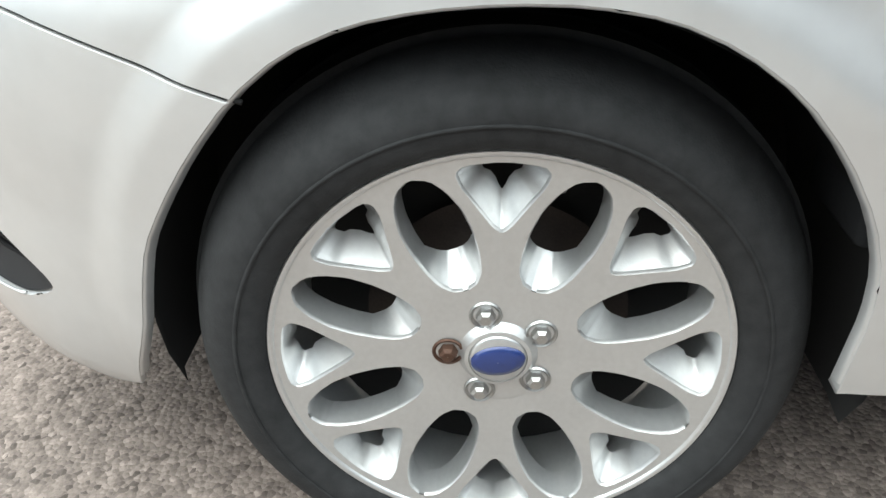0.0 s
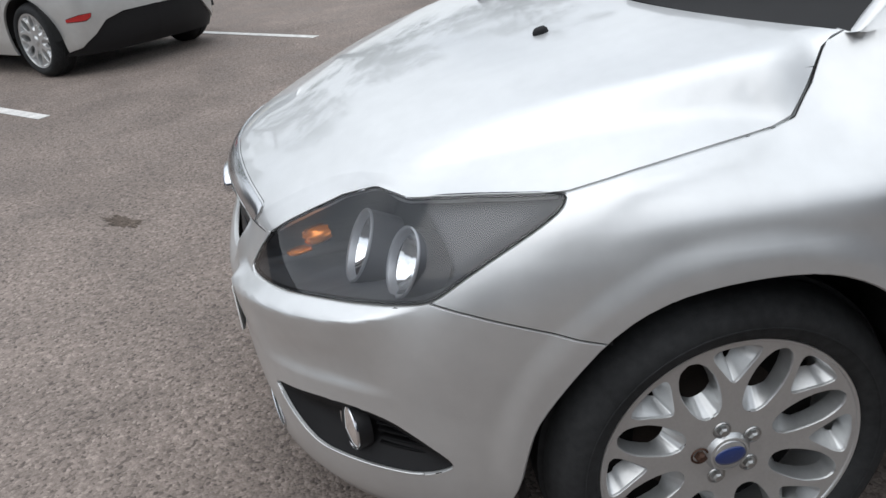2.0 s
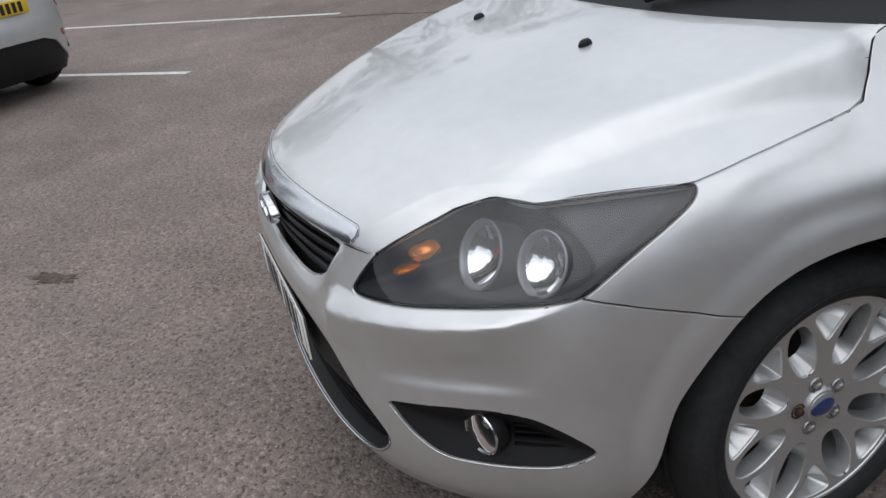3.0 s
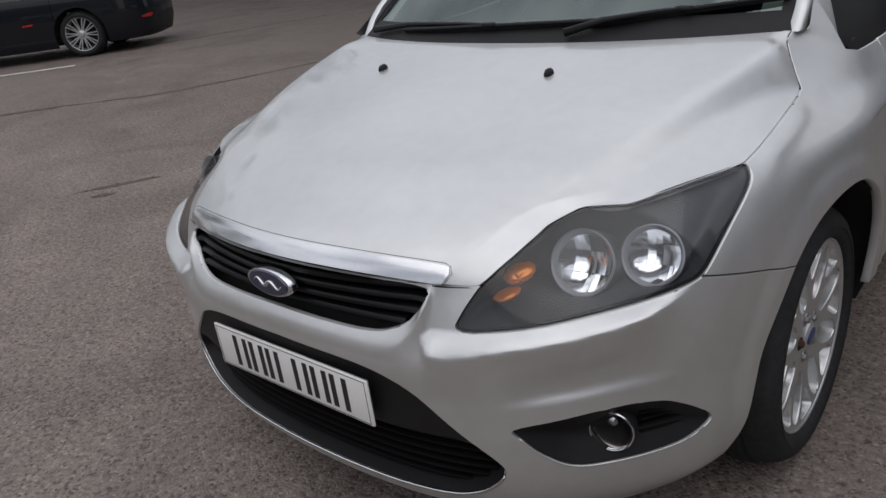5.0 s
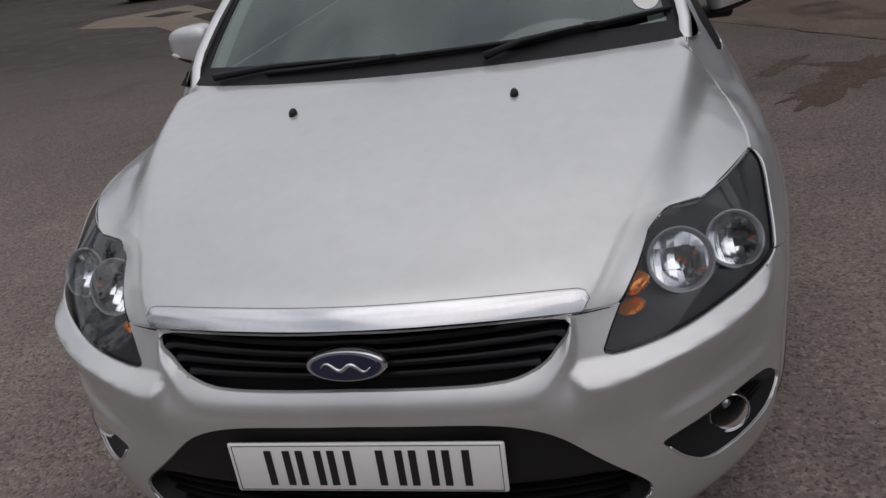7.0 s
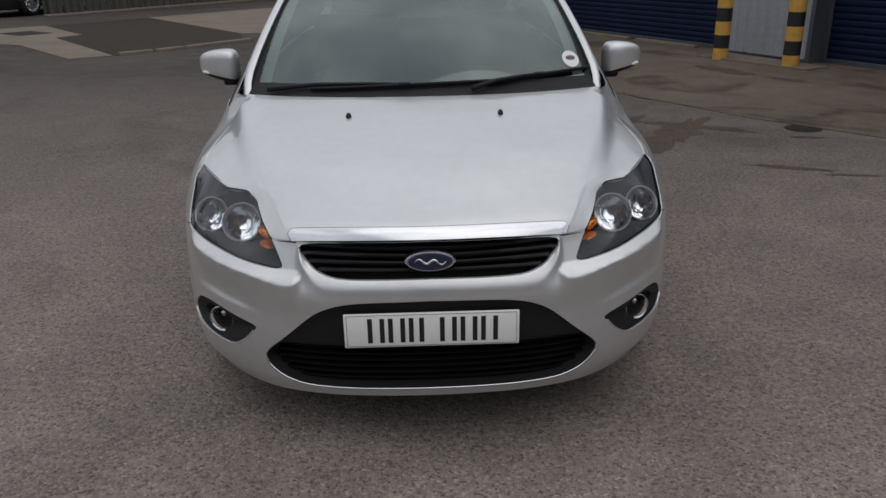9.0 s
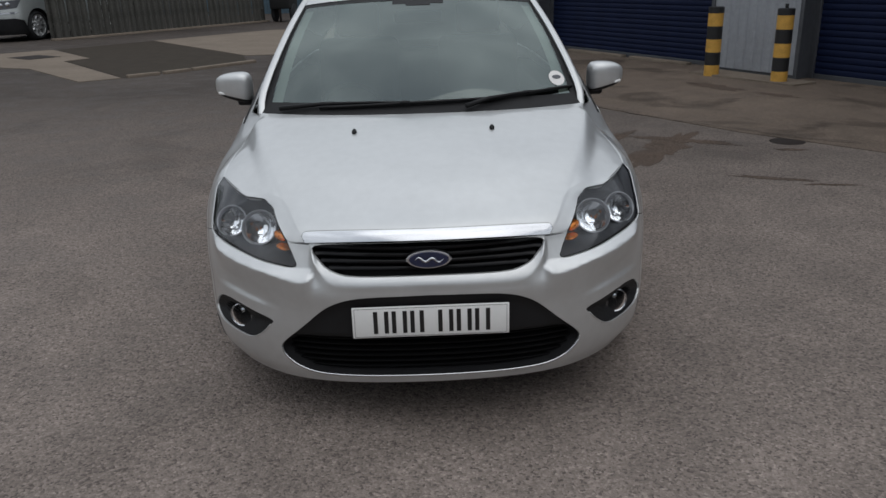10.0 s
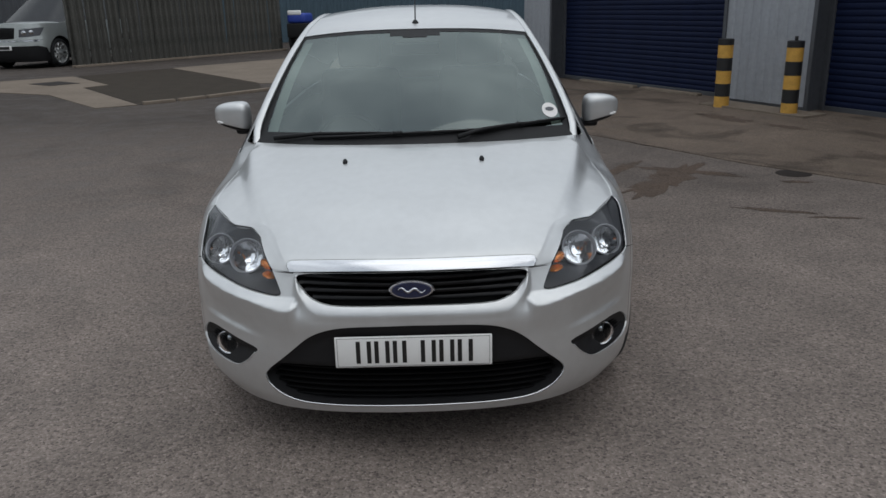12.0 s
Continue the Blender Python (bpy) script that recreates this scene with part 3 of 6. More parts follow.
# the bonnet's plateau, the crest at its side, the flank that falls from it and the foot of that flank
MID_Y, MID_Z = zip(*((MIDDLE(k / 100).x, MIDDLE(k / 100).y) for k in range(-9, 111)))
KNEES_Y = [.05 + .01 * k for k in range(111)]
tabled = lambda ys, zs: [natural(ys, zs, y) for y in KNEES_Y]
CREST_X = tabled([.05, .15, .334, .56, .80, 1.05, 1.15], [.37, .425, .508, .592, .660, .710, .728])
FOOT_X = tabled([.05, .16, .26, .346, .42, .50, .637, .94, .985, 1.15], [.40, .468, .530, .568, .594, .614, .652, .735, .756, .80])
FOOT_Z = tabled([.05, .16, .26, .346, .42, .50, .60, .70, .80, .90, .985, 1.15], [.64, .684, .735, .767, .789, .810, .834, .852, .861, .866, .864, .85])
RIDGE = tabled([.05, .20, .35, .50, .70, .90, 1.15], [0, .005, .011, .017, .024, .027, .027])


def soft_step(x, r):
    """Nought before x = 0, then x, rounded over about r."""
    return max(x, 0) + r * math.log1p(math.exp(-abs(x) / r))


def bonnet_height(x, y):
    at = lambda row: float(np.interp(y, KNEES_Y, row))
    plateau = lambda q: float(np.interp(y - .40 * q * q, MID_Y, MID_Z)) - .06 * q * q
    xc, xf, up = at(CREST_X), at(FOOT_X), at(RIDGE)
    top = plateau(xc) + up
    steep = max(.05, (top - at(FOOT_Z)) / (xf - xc))
    q = min(x, xc)
    r = .007 + .009 * max(0, 1 - y / .9)
    return plateau(q) + up * (q / xc) ** 3 - steep * soft_step(x - xc, r) + (steep - .22) * soft_step(x - xf, r)


def bonnet_plan(u, v):
    m = MIDDLE(v)
    cm, w = Vector((0, m.x)), SIDE(v)
    s = .485 + (BACK_S - .485) * v
    level = eased(s)
    f, c0, w0 = edge(.485 * u), edge(0), edge(.485)
    w1, m1 = edge(BACK_S), MIDDLE(1)
    b = u * u * (2 - u)
    flat = lambda a, c: Vector((a.x * (1 - u) + c.x * u, a.y * (1 - b) + c.y * b))
    r = Vector((w1.x * u, m1.x + (w1.y - m1.x) * u ** 2.3))
    p = flat(cm, w) + f.xy * (1 - v) + r * v - flat(c0, w0) * (1 - v) - flat(Vector((0, m1.x)), w1) * v
    return p + (level - w).xy * u ** 3.5 + (edge(s) - level).xy * u ** 14


def unfitted(u, v):
    """The height with the nose and the windscreen's edge fitted, the shut line not yet."""
    p = bonnet_plan(u, v)
    z = bonnet_height(p.x, p.y)
    if v < .2:
        f = edge(.485 * u)
        z += (f.z - bonnet_height(f.x, f.y)) * (1 - v / .2) ** 2
    if v > .84:
        q, m1, w1 = bonnet_plan(u, 1), MIDDLE(1), edge(BACK_S)
        z += (m1.y + (w1.z - m1.y) * u ** 2 - bonnet_height(q.x, q.y)) * ramp(v, .84, 1)
    return p, z


@functools.lru_cache(maxsize=None)
def shut_gap(v):
    """How far the shut line lies over the unfitted height, and where across the flank's foot is."""
    s = .485 + (BACK_S - .485) * v
    e = edge(s)
    return e.z - unfitted(1, v)[1], min(.93, max(.5, float(np.interp(e.y, KNEES_Y, FOOT_X)) / e.x))


def bonnet_point(u, v):
    """u: 0 in the middle to 1 at the shut line; v: 0 at the nose to 1 at the windscreen."""
    u, v = min(max(u, 0), 1), min(max(v, 0), 1)
    p, z = unfitted(u, v)
    gap, foot = shut_gap(v)
    k = max(0, (u - foot) / (1 - foot))
    lip = .024 * (1 - math.exp(-v / .026)) * (1 - v) ** 3 * min(1, (1 - u) / .12)
    return Vector((p.x, p.y, z + gap * k * k * (1.6 - .6 * k) + lip))


def knee_at(v, row):
    """Where across the bonnet a knee line lies."""
    a, b = .5, 1.0
    for _ in range(14):
        m = (a + b) / 2
        p = bonnet_plan(m, v)
        a, b = (m, b) if p.x < np.interp(p.y, KNEES_Y, row) else (a, m)
    return a


def bonnet_skin(x, y, deeper):
    side = -1 if x < 0 else 1
    u, v = min(abs(x) / .7, 1), max(0, min(1, y))
    p = bonnet_point(u, v)
    if deeper:
        e = .004
        a = bonnet_point(min(u + e, 1), v) - bonnet_point(u - e, v)
        b = bonnet_point(u, min(v + e, 1)) - bonnet_point(u, v - e if v > e else 0)
        n = a.cross(b).normalized()
        p -= n * deeper
    return Vector((p.x * side, p.y, p.z))


def bonnet(car):
    bm = grid(-.7, .7, 88, 0, 1, 64)
    for sg in (-1, 1):
        for row, ds in ((CREST_X, (-.022, -.010, 0, .010)), (FOOT_X, (-.010, 0, .010, .022))):
            for d in ds:
                bm.score([(sg * (.7 * min(.985, knee_at(.06 + .88 * k / 40, row)) + d), .06 + .88 * k / 40) for k in range(41)], False)
    bm.heal()
    part("bonnet", panel(bm.pieces(lambda x, y: True), bonnet_skin, gap=.0028, depth=.014, fine=.005), SILVER, car, "silver bonnet with raised centre and side creases", sharp=45)
    # chrome strip along the bonnet's front edge, its ends rounded
    v, f = [], []
    n = 80
    rows = [(.02, -.002), (.0, .0030), (.35, .0042), (.70, .0042), (.95, .0032), (1.0, -.002)]
    for i in range(n + 1):
        x = -.612 + 1.224 * i / n
        over = max(0, (abs(x) - .584) / .0285)
        reach = .031 * (.45 + .55 * math.sqrt(max(0, 1 - over * over)))
        for y, up in rows:
            v.append(bonnet_skin(x, y * reach + .001, -up if up > 0 else .004))
    k = len(rows)
    for i in range(n):
        for j in range(k - 1):
            f.append((i * k + j, (i + 1) * k + j, (i + 1) * k + j + 1, i * k + j + 1))
    f += [tuple(range(k)), tuple(n * k + j for j in reversed(range(k)))]
    part("bonnet_trim_strip", (v, f), CHROME, car, "bright chrome strip", sharp=40)
    line = []
    for i in range(61):
        x = -.617 + 1.234 * i / 60
        line.append(bonnet_skin(x,   .035 if abs(x) < .590 else .035 - .016 * (abs(x) - .590) / .027, .0004))
    line = [bonnet_skin(-.617, .004, .0004)] + line + [bonnet_skin(.617, .004, .0004)]
    part("strip_seal", tube(line, .0008, 5), SHADOW_BLACK, car)
    # near-black tubes laid in the shut lines as the shade of the gaps
    shut = [edge(s) for s in [.40 + 1.22 * k / 110 for k in range(111)]]
    low = [skin(s, z, .006) for s, z in finely([p[0] for p in SEAM], [p[1] for p in SEAM], 14)]
    for pts, r in ((shut, .0022), (low, .0024)):
        if pts is shut:
            pts = [p + Vector((-.001, 0, -.0036)) for p in pts]
        part("gap_shade", tube(pts, r, 6), SHADOW_BLACK, car)
        part("gap_shade", mirrored(tube(pts, r, 6)), SHADOW_BLACK, car)


def edge_distance(poly, x, y):
    best = 9
    for i in range(len(poly)):
        (x0, y0), (x1, y1) = poly[i - 1], poly[i]
        dx, dy = x1 - x0, y1 - y0
        t = max(0, min(1, ((x - x0) * dx + (y - y0) * dy) / max(dx * dx + dy * dy, 1e-9)))
        best = min(best, math.hypot(x - x0 - t * dx, y - y0 - t * dy))
    return best


def both(make):
    make(False)
    make(True)


def headlamps(car, lens_flat):
    lens = panel(lens_flat, lambda x, y, d: skin(x, y, d + .001), gap=.0016, depth=.004)

    def tub_skin(x, y, d):
        e = min(1, edge_distance(LAMP_R, x, y) / .013)
        p, h = skin(x, y, .010), e * e * (3 - 2 * e)
        back = Vector((min(p.x, .775) - .02, max(p.y + .02, .40 + .25 * max(0, p.x - .5)), p.z))
        return p.lerp(back, h)
    tub = ([tub_skin(x, y, 0) for x, y in lens_flat[0]], lens_flat[1])
    ring = [(x + (.80 - x) *   .0028 / math.hypot(x - .80, y - .71), y + (.71 - y) * .0028 / math.hypot(x - .80, y - .71)) for x, y in LAMP_R + LAMP_R[:1]]
    pts = [skin(x0 + (x1 - x0) * k / 3, y0 + (y1 - y0) * k / 3, .0066) for (x0, y0), (x1, y1) in zip(ring, ring[1:]) for k in range(3)]
    seal = tube(pts + pts[:1], .0028, 6)
    turned_to = lambda c, axis: Matrix.Translation(c) @ Vector(axis).to_track_quat("X", "Z").to_matrix().to_4x4()

    def bowl(c, axis, r, depth, seed, wide=0.0):
        """A deep reflector of upright flutes, each turned a little its own way; wide stretches it sideways."""
        rnd = random.Random(seed)
        v, f = [], []
        edges = [-1, -.80, -.52, -.30, -.04, .18, .44, .60, .84, 1]
        for y0, y1 in zip(edges, edges[1:]):
            for z0, z1 in ((-1, -.30), (-.30, .42), (.42, 1)):
                tilt, lean, n = rnd.uniform(-.22, .22), rnd.uniform(-.16, .16), len(v)
                for i in range(4):
                    y = y0 + (y1 - y0) * i / 3
                    top = math.sqrt(max(0, 1 - y * y * .97))
                    for j in range(7):
                        z = max(-top, min(top, z0 + (z1 - z0) * j / 6))
                        t = -depth * (1 - y * y - z * z) + r * (tilt * (y - (y0 + y1) / 2) + lean * (z - (z0 + z1) / 2)) * (1 - y * y - z * z + .15)
                        v.append((t, y * (r + wide), z * r))
                f += [(n + i * 7 + j, n + (i + 1) * 7 + j, n + (i + 1) * 7 + j + 1, n + i * 7 + j + 1) for i in range(3) for j in range(6)]
        return moved((v, f), turned_to(c, axis))

    c1, c2 = (.590, .336, .686), (.698, .398, .695)
    a1, a2 = (.10, -1, .48), (.22, -1, .48)

    def amber(s_, z, deep, wide, high):
        """A rounded amber bulb cover with fine flutes."""
        p = skin(s_, z, deep)
        out = (skin(s_ + .01, z) - skin(s_ - .01, z)).cross(Vector((0, 0, 1))).normalized()
        v, f = lathe([(-.02, 1), (.0, .98), (.008, .85), (.013, .60), (.0155, .30), (.016, .01)], 28)
        v = [Vector((q[0] + .0028 * math.sin(q[1] * 21 + q[2] * 5), q[1] * wide * (1 + .14 * q[2]), q[2] * high)) for q in v]
        return moved((v, f), Matrix.Translation(p) @ out.to_track_quat("X", "Z").to_matrix().to_4x4() @ pose(0, 0, 0, 14))
    ambers = [amber(.580, .680, .054, .031, .017), amber(.550, .651, .048, .027, .0065)]

    def make(flip):
        g = mirrored if flip else (lambda q: q)
        lamp = part("headlamp", g(tub), LAMP_GREY, car, "dark-bodied halogen headlamp with twin chrome reflectors")
        part("seal", g(seal), BLACK_PLASTIC, lamp)
        part("reflector", g(bowl(c1, a1, .058, .038, 3)), REFLECTOR, lamp, "bright fluted chrome reflector")
        part("reflector", g(bowl(c2, a2, .051, .032, 8, .005)), REFLECTOR, lamp, "bright fluted chrome reflector")
        for c, axis, r in ((c1, a1, .059), (c2, a2, .053)):
            part("shroud", g(moved(lathe([(-.05, r + .004), (.005, r + .0045)], 40), turned_to(c, axis))), LAMP_GREY, lamp)
            part("reflector_rim", g(moved(lathe([(.005, r + .0045), (.008, r + .005), (.010, r + .003), (.006, r - .001), (-.004, r - .005)], 40), turned_to(c, axis))), RIM_GREY, lamp, "pale satin bezel")
        for am in ambers:
            part("indicator", g(am), AMBER, lamp, "amber indicator lens")
        ob = part("lens", g(lens), LENS, lamp, "clear plastic lens", sharp=50)
        ob.visible_shadow = False
    both(make)


def strip_on_skin(s0, s1, z, hgt, deeper, depth, n=40):
    """A horizontal slat that follows the skin."""
    v, f = [], []
    for i in range(n + 1):
        s = s0 + (s1 - s0) * i / n
        for dz, dd in ((-hgt / 2, depth), (-hgt / 2, .003), (-hgt / 4, 0), (hgt / 4, 0), (hgt / 2, .003), (hgt / 2, depth)):
            p = skin(abs(s), z + dz, deeper + dd)
            v.append(Vector((p.x if s >= 0 else -p.x, p.y, p.z)))
    for i in range(n):
        for j in range(5):
            a = i * 6 + j
            f.append((a, a + 6, a + 7, a + 1))
    f += [tuple(range(6)), tuple(n * 6 + j for j in reversed(range(6)))]
    return v, f


def width_at(poly, z):
    xs = []
    for i in range(len(poly)):
        (x0, y0), (x1, y1) = poly[i - 1], poly[i]
        if (y0 > z) != (y1 > z):
            xs.append(x0 + (x1 - x0) * (z - y0) / (y1 - y0))
    return max(xs) if xs else 0


def front_openings(car, fog_flat, low_flat):
    grille_full = [(-.05, .7035)] + GRILLE[1:-1] + [(-.05, .591)]
    v, f = [], []
    for i in range(41):
        s = -.43 + .0215 * i
        for z in (.49, .62, .67, .71):
            p = skin(abs(s), z, .05)
            v.append((p.x if s >= 0 else -p.x, p.y, z))
    for i in range(40):
        for j in range(3):
            a = i * 4 + j
            f.append((a, a + 4, a + 5, a + 1))
    g = part("upper_grille", (v, f), SHADOW_BLACK, car, "black slatted grille under the chrome strip")
    for z in (.609, .632, .655, .678):
        w = width_at(grille_full, z) + .004
        part("slat", strip_on_skin(-w, w, z, .0125, .012, .03), GLOSS_BLACK, g, sharp=40)
    # lower opening: black surround, plate shelf and mesh
    low_full = [(-.05, .525)] + LOW[1:-1] + [(-.05, .222)]

    def low_skin(x, y, d):
        e = min(1, edge_distance(low_full, x, y) / .03) if x > .03 else min(1, min(.525 - y, y - .222) / .03)
        shelf = .012 if y > .372 else .012 + .10 * min(1, (.372 - y) / .015)
        return skin(max(x, 0), y, .006 + (shelf - .006) * e)
    half = ([low_skin(x, y, 0) for x, y in low_flat[0]], low_flat[1])
    low = part("lower_grille", join(half, mirrored(half)), BLACK_PLASTIC, car, "black plastic lower grille with number plate")
    for z in (.244, .266, .288, .310, .332, .354):
        w = width_at(low_full, z) - .014
        part("slat", strip_on_skin(-w, w, z, .008, .036, .03), GRILLE_BLACK, low, sharp=40)
    lipline = [(s, z) for s, z in LOW[1:-1] if z < .318 and s > .27]
    pts = [skin(s, z + .002, -.0005) for s, z in lipline] + [skin(max(0, .264 - .033 * k), .2235, -.0005) for k in range(1, 9)]
    full = pts + [Vector((-p.x, p.y, p.z)) for p in reversed(pts[:-1])]
    part("trim_line", tube(full, [.0034 * min(1, .25 + min(k, len(full) - 1 - k) / 6) for k in range(len(full))], 6), CHROME, low, "bright lower trim line")

    def fog_skin(x, y, d):
        e = min(1, edge_distance(FOG_R, x, y) / .05)
        return skin(x, y, .006 + .03 * e)
    tray = ([fog_skin(x, y, 0) for x, y in fog_flat[0]], fog_flat[1])
    c = skin(.742, .386, .022)
    m = Matrix.Translation(c) @ Vector((.32, -1, .05)).to_track_quat("X", "Z").to_matrix().to_4x4()
    ring = moved(lathe([(.001, .0425), (.005, .0428), (.007, .0412), (.006, .0396), (.002, .0392)], 36), m)
    barrel = moved(lathe([(-.022, .0445), (.000, .0440), (.003, .0424)], 36), m)
    bowl = moved(lathe([(-.002, .038), (-.02, .03), (-.03, .012), (-.031, .0005)], 32), m)
    glass = moved(lathe([(.004, .0402), (.009, .030), (.012, .014), (.013, .0005)], 32), m)
    lip = tube([skin(x, y, .0) for x, y in FOG_R if y < .40 and x < .90], .0022, 6)
    ribs = []
    for z in (.352, .366, .380, .394, .408, .422):
        xs = [x for x, y in FOG_R]
        w = width_at(FOG_R, z)
        if w > .86:
            ribs.append(strip_like(z, .80, w - .015))

    def make(flip):
        q = mirrored if flip else (lambda a: a)
        t = part("fog_lamp_surround", q(tray), BLACK_PLASTIC, car, "black plastic fog lamp surround")
        part("trim_line", q(lip), SILVER, t)
        for r in ribs:
            part("rib", q(r), GRILLE_BLACK, t)
        lamp = part("fog_lamp", q(ring), CHROME, t, "round fog lamp in a chrome ring", sharp=40)
        part("barrel", q(barrel), BLACK_PLASTIC, lamp)
        part("reflector", q(bowl), GLOSS_BLACK, lamp)
        part("bulb_shield", q(moved(lathe([(-.016, .015), (-.010, .013), (-.004, .008), (-.002, .0005)], 20), m @ pose(0, 0, .014))), REFLECTOR, lamp, "bright bulb reflector")
        ob = part("lens", q(glass), FOG_GLASS, lamp)
        ob.visible_shadow = False
    both(make)


def strip_like(z, s0, s1):
    return strip_on_skin(s0, s1, z, .004, .022, .012, 12)


def number_plate(car, y, z, yaw, face, label):
    plate = part("number_plate", box(-.26, .26, -.006, .002, -.0555, .0555, .004), face, car, label)
    plate.matrix_parent_inverse = Matrix()
    plate.matrix_basis = pose(0, y, z, 0, 0, yaw)
    for x0, x1, z0, z1 in ((-.252, .252, .0495, .0505), (-.252, .252, -.0505, -.0495), (-.252, -.251, -.05, .05), (.251, .252, -.05, .05)):
        part("border", box(x0, x1, -.0068, -.0055, z0, z1), PLATE_BLACK, plate, smooth=False)
    # each character as two plain bars, 79 mm high
    x = -.190
    for w in (.05, .05, .020, .020, 0, .05, .05, .05):
        if not w:
            x += .030
            continue
        for k in ((0, w - .014) if w > .03 else (0,)):
            part("bar", box(x + k, x + k + .014, -.0072, -.0055, -.0395, .0395), PLATE_BLACK, plate, smooth=False)
        x += w + .011
    return plate


def badge(car):
    c = skin(0, .648, -.004)
    oval = lambda r, t: moved(lathe([(t - .02, r), (t - .004, r), (t, r - .004), (t, .0005)], 48, "y"), Matrix.Translation(c) @ Matrix.Diagonal((1, -1, .42, 1)))
    b = part("badge", oval(.074, .010), CHROME, car, "blue oval badge with chrome rim", sharp=40)
    part("field", oval(.066, .0125), BLUE_ENAMEL, b, sharp=40)
    pts = [c + Vector((-.045 + .09 * k / 30, -.0130, .007 * math.sin(k * .42) + .002 * math.sin(k * .21))) for k in range(31)]
    part("emblem_line", tube(pts, [.0012 + .0034 * math.sin(math.pi * k / 30) for k in range(31)], 6), CHROME, b)


car = thing("silver_hatchback", "silver five-door hatchback standing on worn tarmac", "car")
lens_flat, fog_flat, low_flat = car_body(car)
bonnet(car)
headlamps(car, lens_flat)
front_openings(car, fog_flat, low_flat)
number_plate(car, .052, .434, 0, WHITE_PLATE, "white number plate with black characters")
badge(car)


# ---- wheels ----
def alloy_face():
    """One eighth of the alloy: a Y spoke between two drop-shaped windows, turned eight times. In the y, z plane, facing +x."""
    step = math.pi / 4
    na, nr, r0, r1 = 24, 27, .060, .2235
    at = lambda i, j: ((r0 + (r1 - r0) * j / nr) * math.sin(-step / 2 + step * i / na), (r0 + (r1 - r0) * j / nr) * math.cos(-step / 2 + step * i / na))
    flat = Sheet([[at(i, j), at(i + 1, j), at(i + 1, j + 1), at(i, j + 1)] for i in range(na) for j in range(nr)], .0075)
    small = [(.143, 0), (.149, .008), (.170, .0225), (.192, .0375), (.205, .0420), (.2135, .035), (.2180, 0)]
    tri = rounded([(w, r) for r, w in small] + [(-w, r) for r, w in reversed(small[1:-1])], 1)
    drop = [(.083, 0), (.087, .0130), (.099, .0225), (.120, .0285), (.145, .0320), (.170, .0315), (.192, .0255), (.208, .0160), (.2155, 0)]
    drops = []
    for sg in (-1, 1):
        c, s = math.cos(sg * step / 2), math.sin(sg * step / 2)
        pts = [(w, r) for r, w in drop] + [(-w, r) for r, w in reversed(drop[1:-1])]
        drops.append(rounded([(x * c + y * s, -x * s + y * c) for x, y in pts], 1))
    for o in (tri, *drops):
        flat.score(o)
    flat.heal()
    keep = flat.pieces(lambda x, y: not inside(tri, x, y) and not any(inside(d, x, y) for d in drops))
    dish = lambda r: float(np.interp(r, [.03, .06, .085, .13, .18, .205, .2235], [-.013, -.013, -.012, -.010, -.006, -.004, -.0015]))

    def bend(x, y, deeper):
        r = math.hypot(x, y)
        wall = max(edge_distance(tri, x, y), 0) if deeper > .004 else 0
        return Vector((dish(r) - deeper, x, y))
    on_window = lambda x, y: min(edge_distance(o, x, y) for o in (tri, *drops)) < .002 and abs(math.atan2(x, y)) < step / 2 - .004
    v, f = panel(keep, bend, gap=0, lip=.003, depth=.004, hem=on_window)
    # draw the window walls in towards their middles
    pts, faces = keep
    walls_v, walls_f = list(v), list(f)
    seen = {}
    for q in faces:
        for a, b in zip(q, q[1:] + q[:1]):
            seen[(a, b)] = True
    rim = [(a, b) for (a, b) in seen if (b, a) not in seen and all(min(edge_distance(o, *pts[i]) for o in (tri, *drops)) < .002 for i in (a, b))]
    mids = [(0, .199)] + [(math.sin(sg * step / 2) * .164, math.cos(sg * step / 2) * .164) for sg in (-1, 1)]

    def sunk(i):
        x, y = pts[i]
        k = min(range(3), key=lambda j: edge_distance((tri, *drops)[j], x, y))
        mx, my = mids[k]
        d = math.hypot(mx - x, my - y) + 1e-6
        r = math.hypot(x, y)
        pull = .004 + .024 * max(0, 1 - (r - .143) / .05) + .018 * abs(x) / .042 if k == 0 else .0045 + .025 * max(0, 1 - (r - .083) / .045)
        pull = min(pull, d * .62)
        return Vector((dish(r) - .034, x + (mx - x) / d * pull, y + (my - y) / d * pull))
    ring = {}
    for a, b in rim:
        for i in (a, b):
            if i not in ring:
                ring[i] = (len(walls_v), len(walls_v) + 1)
                x, y = pts[i]
                top = bend(x, y, .002)
                walls_v += [top, sunk(i)]
    for a, b in rim:
        walls_f.append((ring[b][0], ring[a][0], ring[a][1], ring[b][1]))
    out_v, out_f = [], []
    for k in range(8):
        m = pose(0, 0, 0, 45 * k)
        n = len(out_v)
        out_v += [m @ p for p in walls_v]
        out_f += [tuple(i + n for i in q) for q in walls_f]
    return out_v, out_f


